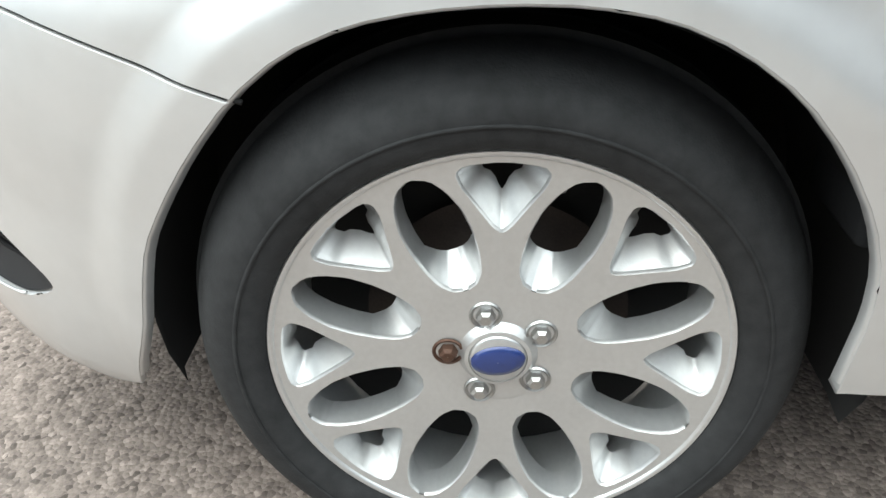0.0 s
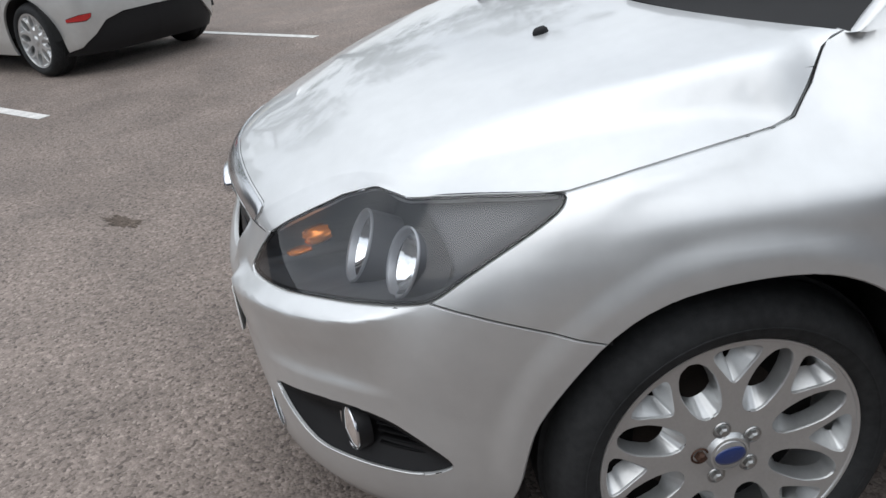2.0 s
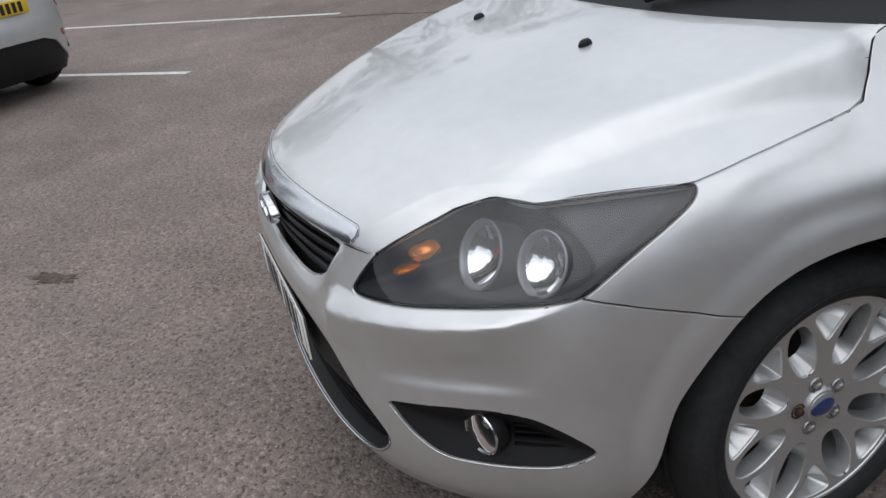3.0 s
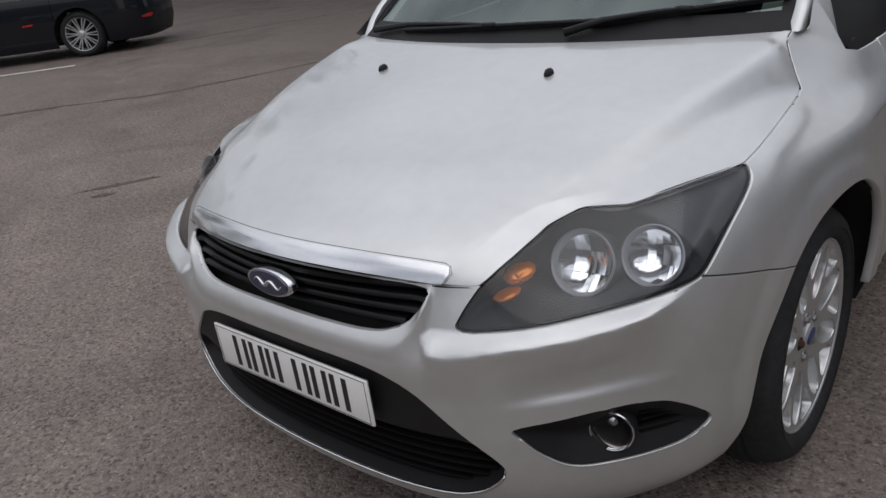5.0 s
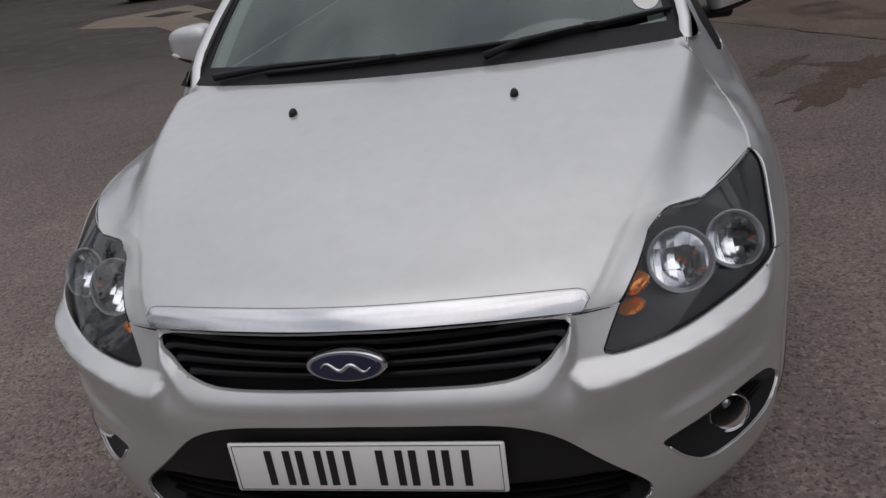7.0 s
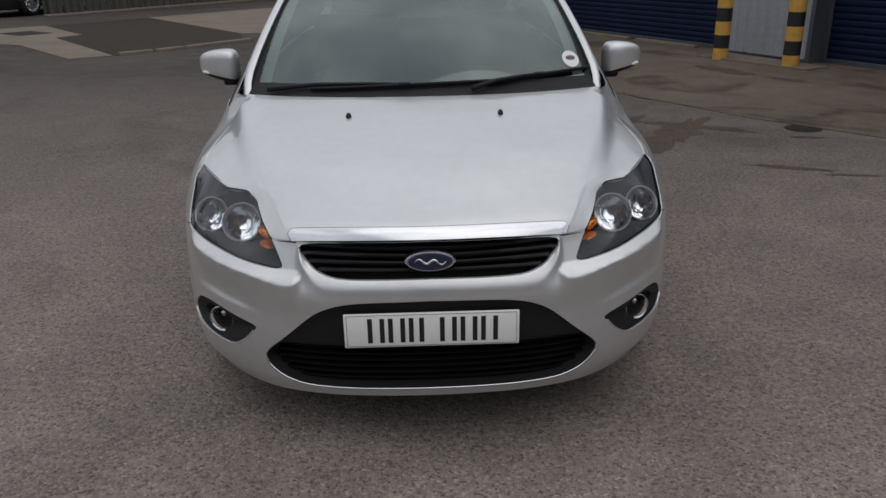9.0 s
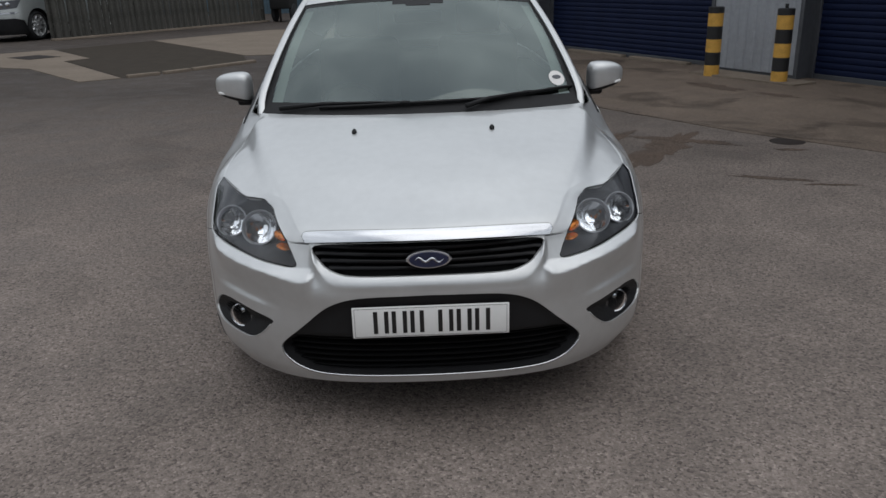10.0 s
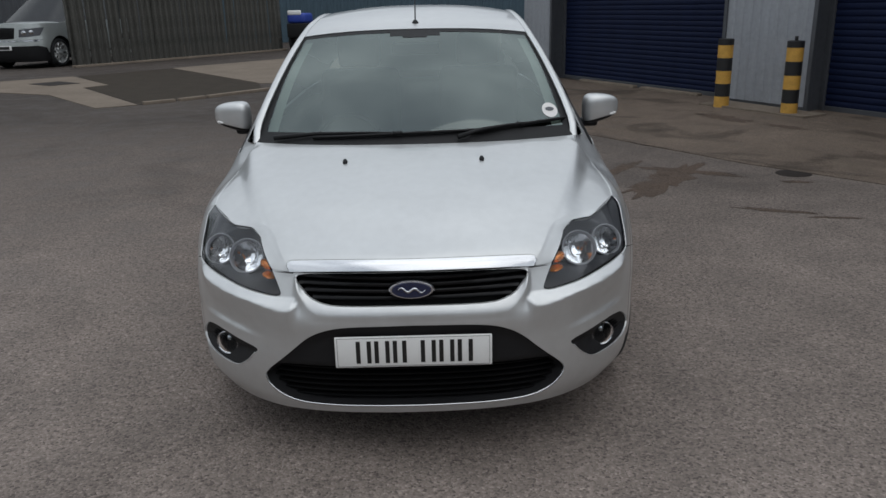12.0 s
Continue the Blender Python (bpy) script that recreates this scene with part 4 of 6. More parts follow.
def wheel_meshes():
    face = alloy_face()
    rim = lathe([(-.004, .2225), (.0005, .2240), (.002, .2262), (.002, .2290), (-.002, .2315), (-.010, .230), (-.022, .222), (-.05, .213), (-.12, .205), (-.17, .212), (-.185, .23)], 96)
    tyre = lathe([(-.012, .226), (.004, .232), (.010, .238), (.0135, .247), (.016, .258), (.0155, .270), (.010, .281), (.000, .291), (-.012, .299), (-.024, .3045), (-.036, .308),
                  (-.048, .3115), (-.052, .307), (-.058, .308), (-.060, .318), (-.098, .318), (-.102, .3125), (-.108, .3125), (-.112, .3175), (-.16, .3155), (-.178, .309), (-.196, .29), (-.2, .26), (-.19, .23)], 96)
    groove = lathe([(.0166, .2555), (.0176, .2565), (.0176, .2585), (.0166, .2595)], 96)
    hub = lathe([(-.0135, .064), (-.0132, .0605), (-.0138, .040), (-.010, .036), (-.006, .0335), (-.005, .0295), (-.008, .029)], 64)
    cap = lathe([(-.008, .029), (-.005, .0285), (-.0035, .026), (-.0025, .015), (-.002, .0005)], 48)
    disc = lathe([(-.085, .14), (-.085, .07), (-.075, .068), (-.075, .0005)], 48)
    back = lathe([(-.10, .205), (-.105, .10), (-.105, .0005)], 48)
    nut = join(lathe([(-.020, .0105), (-.016, .0105), (-.006, .0092), (-.003, .006), (-.003, .0005)], 6), lathe([(-.0125, .0165), (-.0105, .0150), (-.0122, .0125), (-.019, .0115)], 20))
    return dict(face=face, rim=rim, tyre=tyre, groove=groove, hub=hub, cap=cap, disc=disc, back=back, nut=nut)


WHEEL = wheel_meshes()


def wheel(parent, x, y, turn=0.0, flip=False, steer=0.0, rusty=True):
    """x: the rim's outer face."""
    m = pose(-x if flip else x, y, HUB_Z, 0, 0, steer) @ (pose(0, 0, 0, 0, 0, 180) if flip else Matrix()) @ pose(0, 0, 0, turn)
    w = part("wheel", moved(WHEEL["tyre"], m), RUBBER, parent, "black tyre on a silver eight-spoke alloy wheel", sharp=50)
    part("tyre_line", moved(WHEEL["groove"], m), RUBBER, w)
    part("rim", moved(WHEEL["rim"], m), ALLOY, w, "silver alloy rim", sharp=50)
    part("spokes", moved(WHEEL["face"], m), ALLOY, w, "silver Y-shaped alloy spokes", sharp=38)
    part("hub", moved(WHEEL["hub"], m), ALLOY, w, sharp=40)
    cap = part("hub_cap", moved(WHEEL["cap"], m), ALLOY, w, "silver hub cap", sharp=60)
    part("emblem", moved(lathe([(-.004, .0275), (-.0012, .0265), (.0004, .018), (.0008, .0005)], 40), m @ pose(0, 0, 0, 8 - turn) @ Matrix.Diagonal((1, 1, .66, 1))), CAP_BLUE, cap, "blue oval emblem")
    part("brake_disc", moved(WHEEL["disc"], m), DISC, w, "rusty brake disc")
    # plain near-black disc standing in for the shade behind the spokes
    part("dark_backing", moved(WHEEL["back"], m), SHADOW_BLACK, w)
    for k in range(5):
        a = radians(72 * k - 15)
        rusty_one = rusty and k == 4
        part("wheel_nut", moved(WHEEL["nut"], m @ pose(0, .050 * math.sin(a), .050 * math.cos(a))), RUST if rusty_one else NUT_STEEL, w, "rusty wheel nut" if rusty_one else "", sharp=30)
    part("balance_weight", moved(lathe([(-.06, .004), (-.035, .004)], 8), m @ pose(0, .055, .175)), WHITE_PLATE, w, "small white balance weight")
    return w


wheel(car, .846, HUB_Y, 0)
wheel(car, .846, HUB_Y, 20, flip=True)
wheel(car, .846, HUB_Y + 2.64, 30)
wheel(car, .846, HUB_Y + 2.64, 10, flip=True)


# ---- wheel housings, side, roof and glass ----
def housing(hub_y):
    v, f = [], []
    n = 28
    for i in range(n + 1):
        a = math.pi * (i / n * 1.16 - .08)
        y, z = hub_y - .352 * math.cos(a), .335 + .342 * math.sin(a)
        q = skin(along(y), max(z, .19), .016)
        v.append((q.x, q.y, z))
        for x, k in ((min(q.x - .03, .80), .362), (.55, .362)):
            v.append((x, hub_y - k * math.cos(a), .335 + k * math.sin(a)))
    for i in range(n):
        for j in range(2):
            q = i * 3 + j
            f.append((q, q + 3, q + 4, q + 1))
    inner = [(.55, hub_y - .36, .2), (.55, hub_y + .36, .2), (.55, hub_y + .36, .72), (.55, hub_y - .36, .72)]
    return join((v, f), (inner, [(0, 1, 2, 3)]))


for hy in (HUB_Y, HUB_Y + 2.64):
    part("wheel_housing", housing(hy), SHADOW_BLACK, car)
    part("wheel_housing", mirrored(housing(hy)), SHADOW_BLACK, car)
belly = [(x, y, z) for y, w in ((.16, .40), (.5, .56), (1.25, .62), (3.1, .62), (3.9, .60), (4.2, .50)) for x, z in ((-w, .24), (w, .24))]
part("underbody", (belly, [(2 * i, 2 * i + 1, 2 * i + 3, 2 * i + 2) for i in range(5)]), SHADOW_BLACK, car)


def belt(s):
    return float(np.interp(s, [b[0] for b in BELT_Z], [b[1] for b in BELT_Z]))


def sides(car):
    rear_arch = arch(HUB_Y + 2.64)
    end = PS[-1]
    bm = grid(DOOR_S, end, 120, .20, 1.05, 30)
    bm.score([(DOOR_S - .01, .325), (along(3.3), .325)], False)
    gap2, gap3 = along(2.33), along(3.32)
    bm.score(rear_arch, False)
    belt_line = [(DOOR_S - .05, belt(DOOR_S))] + BELT_Z[1:-1] + [(end + .1, 1.02)]
    bm.score(belt_line, False)
    for g in (gap2, gap3):
        bm.score([(g, .1), (g, 1.1)], False)
    bm.score([(DOOR_S - .01, .395), (gap3 + .02, .395)], False)
    for d in (-.012, -.004, .003):
        bm.score([(x, z + d) for x, z in CREASE if x > DOOR_S - .05], False)
    bm.heal()
    ok = lambda x, y: y < np.interp(x, [p[0] for p in belt_line], [p[1] for p in belt_line]) and not inside(rear_arch, x, y)
    for name, a, b in (("front_door", DOOR_S, gap2), ("rear_door", gap2, gap3), ("rear_quarter", gap3, end)):
        sill = .395 if "door" in name else .1
        q = panel(bm.pieces(lambda x, y: a < x < b and ok(x, y) and y > sill), skin, fine=.003, hem=lambda x, y: x < end - .01)
        o = part(name, q, SILVER, car, sharp=50)
        o2 = part(name, mirrored(q), SILVER, car, sharp=50)
        if "door" in name:
            y0 = plan(b)[1] - .2
            for sg, ob in ((1, o), (-1, o2)):
                hb = box(-.016, .016, y0 - .1, y0 + .1, -.016, .016, .008)
                for vv in hb.verts:
                    vv.co = Vector((sg * (skin(b, .86).x + .012 + vv.co.x), vv.co.y, .86 + vv.co.z))
                part("door_handle", hb, SILVER, ob)
    q = panel(bm.pieces(lambda x, y: x < gap3 and .325 <= y <= .395 and not inside(rear_arch, x, y)), lambda x, y, d: skin(x, y, d + .004))
    part("sill", q, SILVER, car)
    part("sill", mirrored(q), SILVER, car)
    # near-black tube added for the dark of the gap below the doors
    gap_line = tube([skin(DOOR_S + (gap3 - DOOR_S) * k / 40, .395, .003) for k in range(41)], .0042, 6)
    part("door_gap_shade", gap_line, SHADOW_BLACK, car)
    part("door_gap_shade", mirrored(gap_line), SHADOW_BLACK, car)
    n = 41
    bead = tube([skin(DOOR_S + .006 + (gap3 - DOOR_S) * k / 40, .374, .004) for k in range(n)], [.010 * min(1, .3 + k / 3) for k in range(n)], 8)
    part("sill_moulding", bead, SILVER, car, "rounded silver sill moulding")
    part("sill_moulding", mirrored(bead), SILVER, car, "rounded silver sill moulding")


sides(car)

RAIL = spline([(1.0, .752, .93), (1.105, .725, .972), (1.30, .684, 1.115), (1.55, .632, 1.265), (1.80, .585, 1.378), (2.1, .570, 1.437), (2.7, .566, 1.474), (3.3, .56, 1.43), (3.75, .55, 1.335), (4.02, .57, 1.20), (4.2, .64, 1.03)])
ROOF = spline([(1.55, 1.30), (1.80, 1.410), (2.0, 1.450), (2.4, 1.502), (2.8, 1.522), (3.2, 1.505), (3.55, 1.45), (3.85, 1.36), (4.05, 1.27), (4.25, 1.02)])


def rail(y, out=0.0):
    r = RAIL(y)
    return Vector((r.x + out, y, r.y))


def greenhouse(car):
    # roof
    ys = [1.80 + (3.85 - 1.80) * i / 30 for i in range(31)]
    v, f = [], []
    nu = 16
    for i, y in enumerate(ys):
        for j in range(-nu, nu + 1):
            u = j / nu
            r = rail(y)
            bow = .05 * (1 - (abs(u)) ** 2.2) * (1 if i == 0 else 0)
            z = r.z + (ROOF(y) - r.z) * (1 - abs(u) ** 2.6)
            v.append((r.x * u, y - (.055 * (1 - u * u) if i < 2 else .055 * (1 - u * u) * max(0, 1 - i / 6)), z))
    k = 2 * nu + 1
    for i in range(len(ys) - 1):
        for j in range(k - 1):
            a = i * k + j
            f.append((a, a + 1, a + k + 1, a + k))
    part("roof", (v, f), SILVER, car, "silver roof panel")
    # windscreen: from the bonnet's rear edge to the roof's front edge
    rows, cols = 24, 32

    def screen(u, t, out=0.0):
        b = bonnet_point(abs(u), 1)
        low = Vector((b.x * (1 if u > 0 else -1) * 1.006, b.y + .018, b.z - .006))
        r = rail(1.80)
        top = Vector((r.x * u * .99, 1.80 - .055 * (1 - u * u), r.z + (ROOF(1.80) - r.z) * (1 - abs(u) ** 2.6) - .004))
        p = low.lerp(top, t)
        n = Vector((u * .35, -.55, .8)).normalized()
        return p + n * (.028 * math.sin(math.pi * t) + out)

    def sheet(u0, u1, t0, t1, out, nu=cols, nt=rows):
        v = [screen(u0 + (u1 - u0) * i / nu, t0 + (t1 - t0) * j / nt, out) for i in range(nu + 1) for j in range(nt + 1)]
        f = [(i * (nt + 1) + j, (i + 1) * (nt + 1) + j, (i + 1) * (nt + 1) + j + 1, i * (nt + 1) + j + 1) for i in range(nu) for j in range(nt)]
        return v, f
    ws = part("windscreen", sheet(-1, 1, 0, 1, 0), GLASS, car, "raked windscreen reflecting a cloudy sky")
    ws.visible_shadow = False
    band = [sheet(-1, 1, 0, .085, .0012), sheet(-1, -.945, .085, .97, .0012, 3), sheet(.945, 1, .085, .97, .0012, 3), sheet(-1, 1, .965, 1, .0012), sheet(-.21, .21, .925, .966, .0012, 8, 3), sheet(-.10, .10, .905, .926, .0012, 6, 2)]
    part("screen_border", join(*band), BLACK_PLASTIC, ws, "black printed border")
    for u0, u1 in ((-.955, -.885), (.885, .955)):
        part("pillar_trim", sheet(u0, u1, .09, .95, -.016, 4), TRIM_GREY, car, "pale plastic pillar trim")
    # pillars and rails
    for sg in (1, -1):
        def bar(y0, y1, w, n=14, thick=.03):
            v, f = [], []
            for i in range(n + 1):
                y = y0 + (y1 - y0) * i / n
                p = rail(y) - Vector((.012 * max(0, (1.17 - y) / .05), 0, .026 * max(0, (1.17 - y) / .05)))
                t = (rail(y + .01) - rail(y - .01)).normalized()
                side = t.cross(Vector((1, 0, 0))).normalized()
                side = side if side.z > 0 else -side
                ring = [(-.024, .006), (-.015, .010), (-.003, .010), (.007, .003), (.010, -.014), (.007, -w), (-.018, -w)]
                for a, b in ring:
                    q = p + Vector((a, 0, 0)) + side * b
                    v.append((q.x * sg, q.y, q.z))
            k = len(ring)
            for i in range(n):
                for j in range(k):
                    q = (i * k + j, i * k + (j + 1) % k, (i + 1) * k + (j + 1) % k, (i + 1) * k + j)
                    f.append(q if sg > 0 else q[::-1])
            f.append(tuple(range(k)))
            return v, f
        part("a_pillar", bar(1.085, 1.84, .028, 21), SILVER, car, sharp=60)
        part("roof_rail", bar(1.84, 3.75, .03, 20), SILVER, car, sharp=60)
        # side glass from belt to rail
        v, f = [], []
        n = 40
        for i in range(n + 1):
            y = 1.60 + (3.95 - 1.60) * i / n
            b = skin(along(y), belt(along(y)), .012)
            r = rail(y)
            for j in range(7):
                t = j / 6
                p = b.lerp(r, t) + Vector((.02 * math.sin(math.pi * t), 0, 0))
                v.append((p.x * sg, p.y, p.z))
        for i in range(n):
            for j in range(6):
                q = (i * 7 + j, (i + 1) * 7 + j, (i + 1) * 7 + j + 1, i * 7 + j + 1)
                f.append(q if sg > 0 else q[::-1])
        part("side_window", (v, f), DARK_GLASS, car, "dark side window")
        # black pillar between the doors
        pv = []
        for y in (2.28, 2.40):
            for t in (0, .5, 1):
                b = skin(along(y), belt(along(y)), .010)
                p = b.lerp(rail(y), t) + Vector((.02 * math.sin(math.pi * t) + .004, 0, 0))
                pv.append((p.x * sg, p.y, p.z))
        part("b_pillar", (pv, [(0, 1, 4, 3), (1, 2, 5, 4)]), GLOSS_BLACK, car)
        # dark corner piece ahead of the front door glass, and the pillar's foot above it
        sail_v, foot_v = [], []
        for k in range(13):
            y = 1.185 + .455 * k / 12
            b = skin(along(y), belt(along(y)) - .014, .004)
            r = rail(y, .012) + Vector((0, 0, -.012))
            top = min(1.0, max(.0, (.925 + (y - 1.185) * 1.6 - b.z) / (r.z - b.z)))
            u = b.lerp(r, top)
            low = b if k else b.lerp(r, top * .8)
            sail_v += [(p.x * sg, p.y, p.z) for p in (low, low.lerp(u, .5) + Vector((.004, 0, 0)), u)]
            foot_v += [(p.x * sg, p.y, p.z) for p in (u, u.lerp(r, .5) + Vector((.004, 0, 0)), r)]
        strip = [(3 * i + j, 3 * i + 3 + j, 3 * i + 4 + j, 3 * i + 1 + j) for i in range(12) for j in range(2)]
        strip = strip if sg > 0 else [q[::-1] for q in strip]
        part("mirror_sail", (sail_v, strip), BLACK_PLASTIC, car, "black corner piece behind the mirror")
        front = []
        for k in range(9):
            y = 1.085 + .10 * k / 8
            b = skin(along(y), float(np.interp(along(y), TOP_S, TOP_Z)) - .004, .001)
            r = rail(max(y, 1.10), .010)
            front += [(p.x * sg, p.y, p.z) for p in (b, b.lerp(r, .5) + Vector((.003, 0, 0)), r)]
        strip2 = [(3 * i + j, 3 * i + 3 + j, 3 * i + 4 + j, 3 * i + 1 + j) for i in range(8) for j in range(2)]
        strip2 = strip2 if sg > 0 else [q[::-1] for q in strip2]
        # both pieces shade as one with the wing below and the pillar above
        turn = []
        for k in range(13):
            turn += [Vector((.93, -.10, .34)), Vector((.90, -.12, .42)), Vector((.82, -.18, .55))]
        for k in range(9):
            y = 1.085 + .10 * k / 8
            q, z = along(y), float(np.interp(along(y), TOP_S, TOP_Z)) - .012
            low = (skin(q + .004, z) - skin(q - .004, z)).cross(skin(q, z + .004) - skin(q, z - .004)).normalized()
            high = Vector((.80, -.24, .55)).normalized()
            turn += [low, low.lerp(high, .5), high]
        turn = [Vector((n.x * sg, n.y, n.z)).normalized() for n in turn]
        part("pillar_foot", (*join((foot_v, strip), (front, strip2)), turn), SILVER, car)
    # tailgate
    v, f = [], []
    for i in range(11):
        t = i / 10
        y, z = 3.85 + t * .42, 1.36 - t * .36 + .05 * math.sin(math.pi * t)
        w = .55 + .14 * t
        for j in range(-8, 9):
            u = j / 8
            v.append((w * u, y - .10 * abs(u) ** 2.5, z - .03 * abs(u) ** 3))
    for i in range(10):
        for j in range(16):
            a = i * 17 + j
            f.append((a, a + 1, a + 18, a + 17))
    part("tailgate", (v, f), SILVER, car)
    part("rear_window", ([(x * .86, y + .008, z + .012) for x, y, z in v[17:17 * 8]], [q for q in f[:16 * 6]]), DARK_GLASS, car, "dark rear window")
    return screen


screen = greenhouse(car)


# ---- mirrors, wipers, jets, aerial, cabin ----
def mirror_shell():
    """A rounded shell, deep at the door and drawn in towards its outer end, its foot sloping up outwards."""
    bm = bmesh.new()
    bmesh.ops.create_uvsphere(bm, u_segments=32, v_segments=22, radius=1)
    for p in bm.verts:
        x, y, z = p.co
        q = (abs(x) ** 4.6 + abs(y) ** 4.6 + abs(z) ** 4.6) ** (1 / 4.6)
        x, y, z = x / q, y / q, z / q
        out = max(0, (x + 1) / 2)
        up = .076 * (1 - .42 * out ** 2.4)
        down = .072 * (1 - .50 * out ** 1.6)
        yy = y * .068 if y < 0 else y * .035
        p.co = Vector((.912 + x * .090, 1.585 + yy * (1 - .25 * out ** 2) + .035 * out ** 2, 1.012 + (z * up if z > 0 else z * down) + .010 * out))
    return bm


def mirror(car):
    for sg in (1, -1):
        bm = mirror_shell()
        if sg < 0:
            bmesh.ops.scale(bm, vec=(-1, 1, 1), verts=bm.verts)
            bmesh.ops.reverse_faces(bm, faces=bm.faces)
        low = bm.copy()
        mid = Vector((sg * .912, 0, .977))
        for b, keep_up in ((bm, True), (low, False)):
            bmesh.ops.bisect_plane(b, geom=b.verts[:] + b.edges[:] + b.faces[:], plane_co=mid, plane_no=(-.22 * sg, 0, 1), clear_outer=not keep_up, clear_inner=keep_up)
        m = part("door_mirror", bm, SILVER, car, "silver door mirror with black lower edge")
        part("lower_shell", low, BLACK_PLASTIC, m, "black lower mirror shell")
        part("repeater", moved(lathe([(-.004, .0005), (-.004, .012), (.004, .014)], 20, "y"), pose(sg * .968, 1.553, .992) @ pose(0, 0, 0, 0, -12 * sg, 22 * sg) @ Matrix.Diagonal((1.5, .7, .5, 1))), WHITE_PLATE, m, "clear white side repeater")
        arm = box(.80, .90, 1.565, 1.63, .928, .968, .014)
        for p in arm.verts:
            p.co.x *= sg
        if sg < 0:
            bmesh.ops.reverse_faces(arm, faces=arm.faces)
        part("arm", arm, BLACK_PLASTIC, m)


mirror(car)


def wiper(u0, t0, u1, t1, pivot_u):
    pts = [screen(u0 + (u1 - u0) * k / 12, t0 + (t1 - t0) * k / 12, .012 + .004 * math.sin(math.pi * k / 12)) for k in range(13)]
    blade = part("wiper", tube(pts, .0058, 6), BLACK_PLASTIC, car, "black wiper")
    lip = [screen(u0 + (u1 - u0) * k / 12, t0 + (t1 - t0) * k / 12, .005) for k in range(13)]
    part("rubber", tube(lip, .004, 5), RUBBER, blade)
    mid = screen(u0 + (u1 - u0) * .5, t0 + (t1 - t0) * .5, .019)
    piv = screen(pivot_u, .02, .02)
    arm = [piv, piv.lerp(mid, .35) + Vector((0, -.004, .012)), piv.lerp(mid, .8) + Vector((0, 0, .006)), mid]
    part("arm", tube(arm, [.011, .008, .0055, .005], 8), BLACK_PLASTIC, blade)
    part("joint", tube([mid - Vector((.02, 0, 0)), mid + Vector((.02, 0, 0))], .0075, 8), BLACK_PLASTIC, blade)


wiper(-.62, .040, .42, .075, -.86)
wiper(.34, .060, .965, .128, .26)

for sg in (1, -1):
    p = bonnet_skin(sg * .7 * .255 / .73, .775, 0)
    j = part("washer_jet", moved(lathe([(-.004, .013), (.006, .012), (.012, .008), (.0135, .0005)], 16, "z"), Matrix.Translation(p + Vector((0, .0, 0))) @ pose(0, 0, 0, 14) @ Matrix.Diagonal((.8, 1.3, 1, 1))), BLACK_PLASTIC, car, "small black washer jet")
p = Vector((0, 1.86, ROOF(1.86)))
a = part("aerial", moved(lathe([(-.006, .022), (.008, .018), (.020, .011), (.024, .006), (.024, .0005)], 20, "z"), Matrix.Translation(p)), BLACK_PLASTIC, car, "black roof aerial")
part("mast", tube([p + Vector((0, 0, .02)), p + Vector((0, .10, .19))], [.0035, .0022], 6), BLACK_PLASTIC, a)

pv = [screen(.885 + .052 * math.cos(t * math.pi / 12), .205 + .058 * math.sin(t * math.pi / 12), .0015) for t in range(24)]
d = part("parking_disc", (pv, [tuple(range(24))]), PAPER, car, "round paper disc on the glass", smooth=False)
pv = [screen(.885 + .030 * math.cos(t * math.pi / 12), .212 + .016 * math.sin(t * math.pi / 12), .0025) for t in range(24)]
part("printed_band", (pv, [tuple(range(24))]), LAMP_GREY, d, smooth=False)


def cabin(car):
    dash = []
    prof = [(1.16, .935), (1.34, .955), (1.50, .94), (1.56, .88), (1.58, .70), (1.5, .5)]
    v = [(x, y + (.0 if abs(x) < .5 else -.02), z) for x in (-.68, -.35, 0, .35, .68) for y, z in prof]
    f = [(i * 6 + j, (i + 1) * 6 + j, (i + 1) * 6 + j + 1, i * 6 + j + 1) for i in range(4) for j in range(5)]
    cab = part("dashboard", (v, f), DASH, car, "dark grey dashboard")
    for sg in (1, -1):
        card = box(.66, .80, 1.22, 3.45, .42, .925, .01)
        for q in card.verts:
            q.co.x *= sg
        if sg < 0:
            bmesh.ops.reverse_faces(card, faces=card.faces)
        part("door_card", card, DASH, cab)
    part("footwell", box(-.74, .74, 1.4, 3.5, .25, .30), SHADOW_BLACK, cab)
    for x in (-.36, .36):
        seat = part("seat", box(x - .25, x + .25, 1.95, 2.42, .35, .62, .06, 3), FABRIC, car, "dark grey cloth seat")
        back = box(x - .24, x + .24, 2.36, 2.50, .58, 1.16, .05, 3)
        for q in back.verts:
            q.co.y += (q.co.z - .6) * .28
        part("backrest", back, FABRIC, seat)
        part("headrest", box(x - .13, x + .13, 2.52, 2.61, 1.17, 1.36, .035, 3), FABRIC, seat)
    part("rear_seat", box(-.62, .62, 3.05, 3.25, .4, 1.05, .06, 3), FABRIC, car)
    m = part("rear_view_mirror", box(-.12, .12, 1.74, 1.765, 1.285, 1.345, .012), BLACK_PLASTIC, car)
    w = lathe([(-.008, .178), (0, .19), (.008, .178), (0, .166)], 40, "y", closed=True)
    part("steering_wheel", moved(w, pose(-.36, 1.72, .82, -25)), BLACK_PLASTIC, car)


cabin(car)


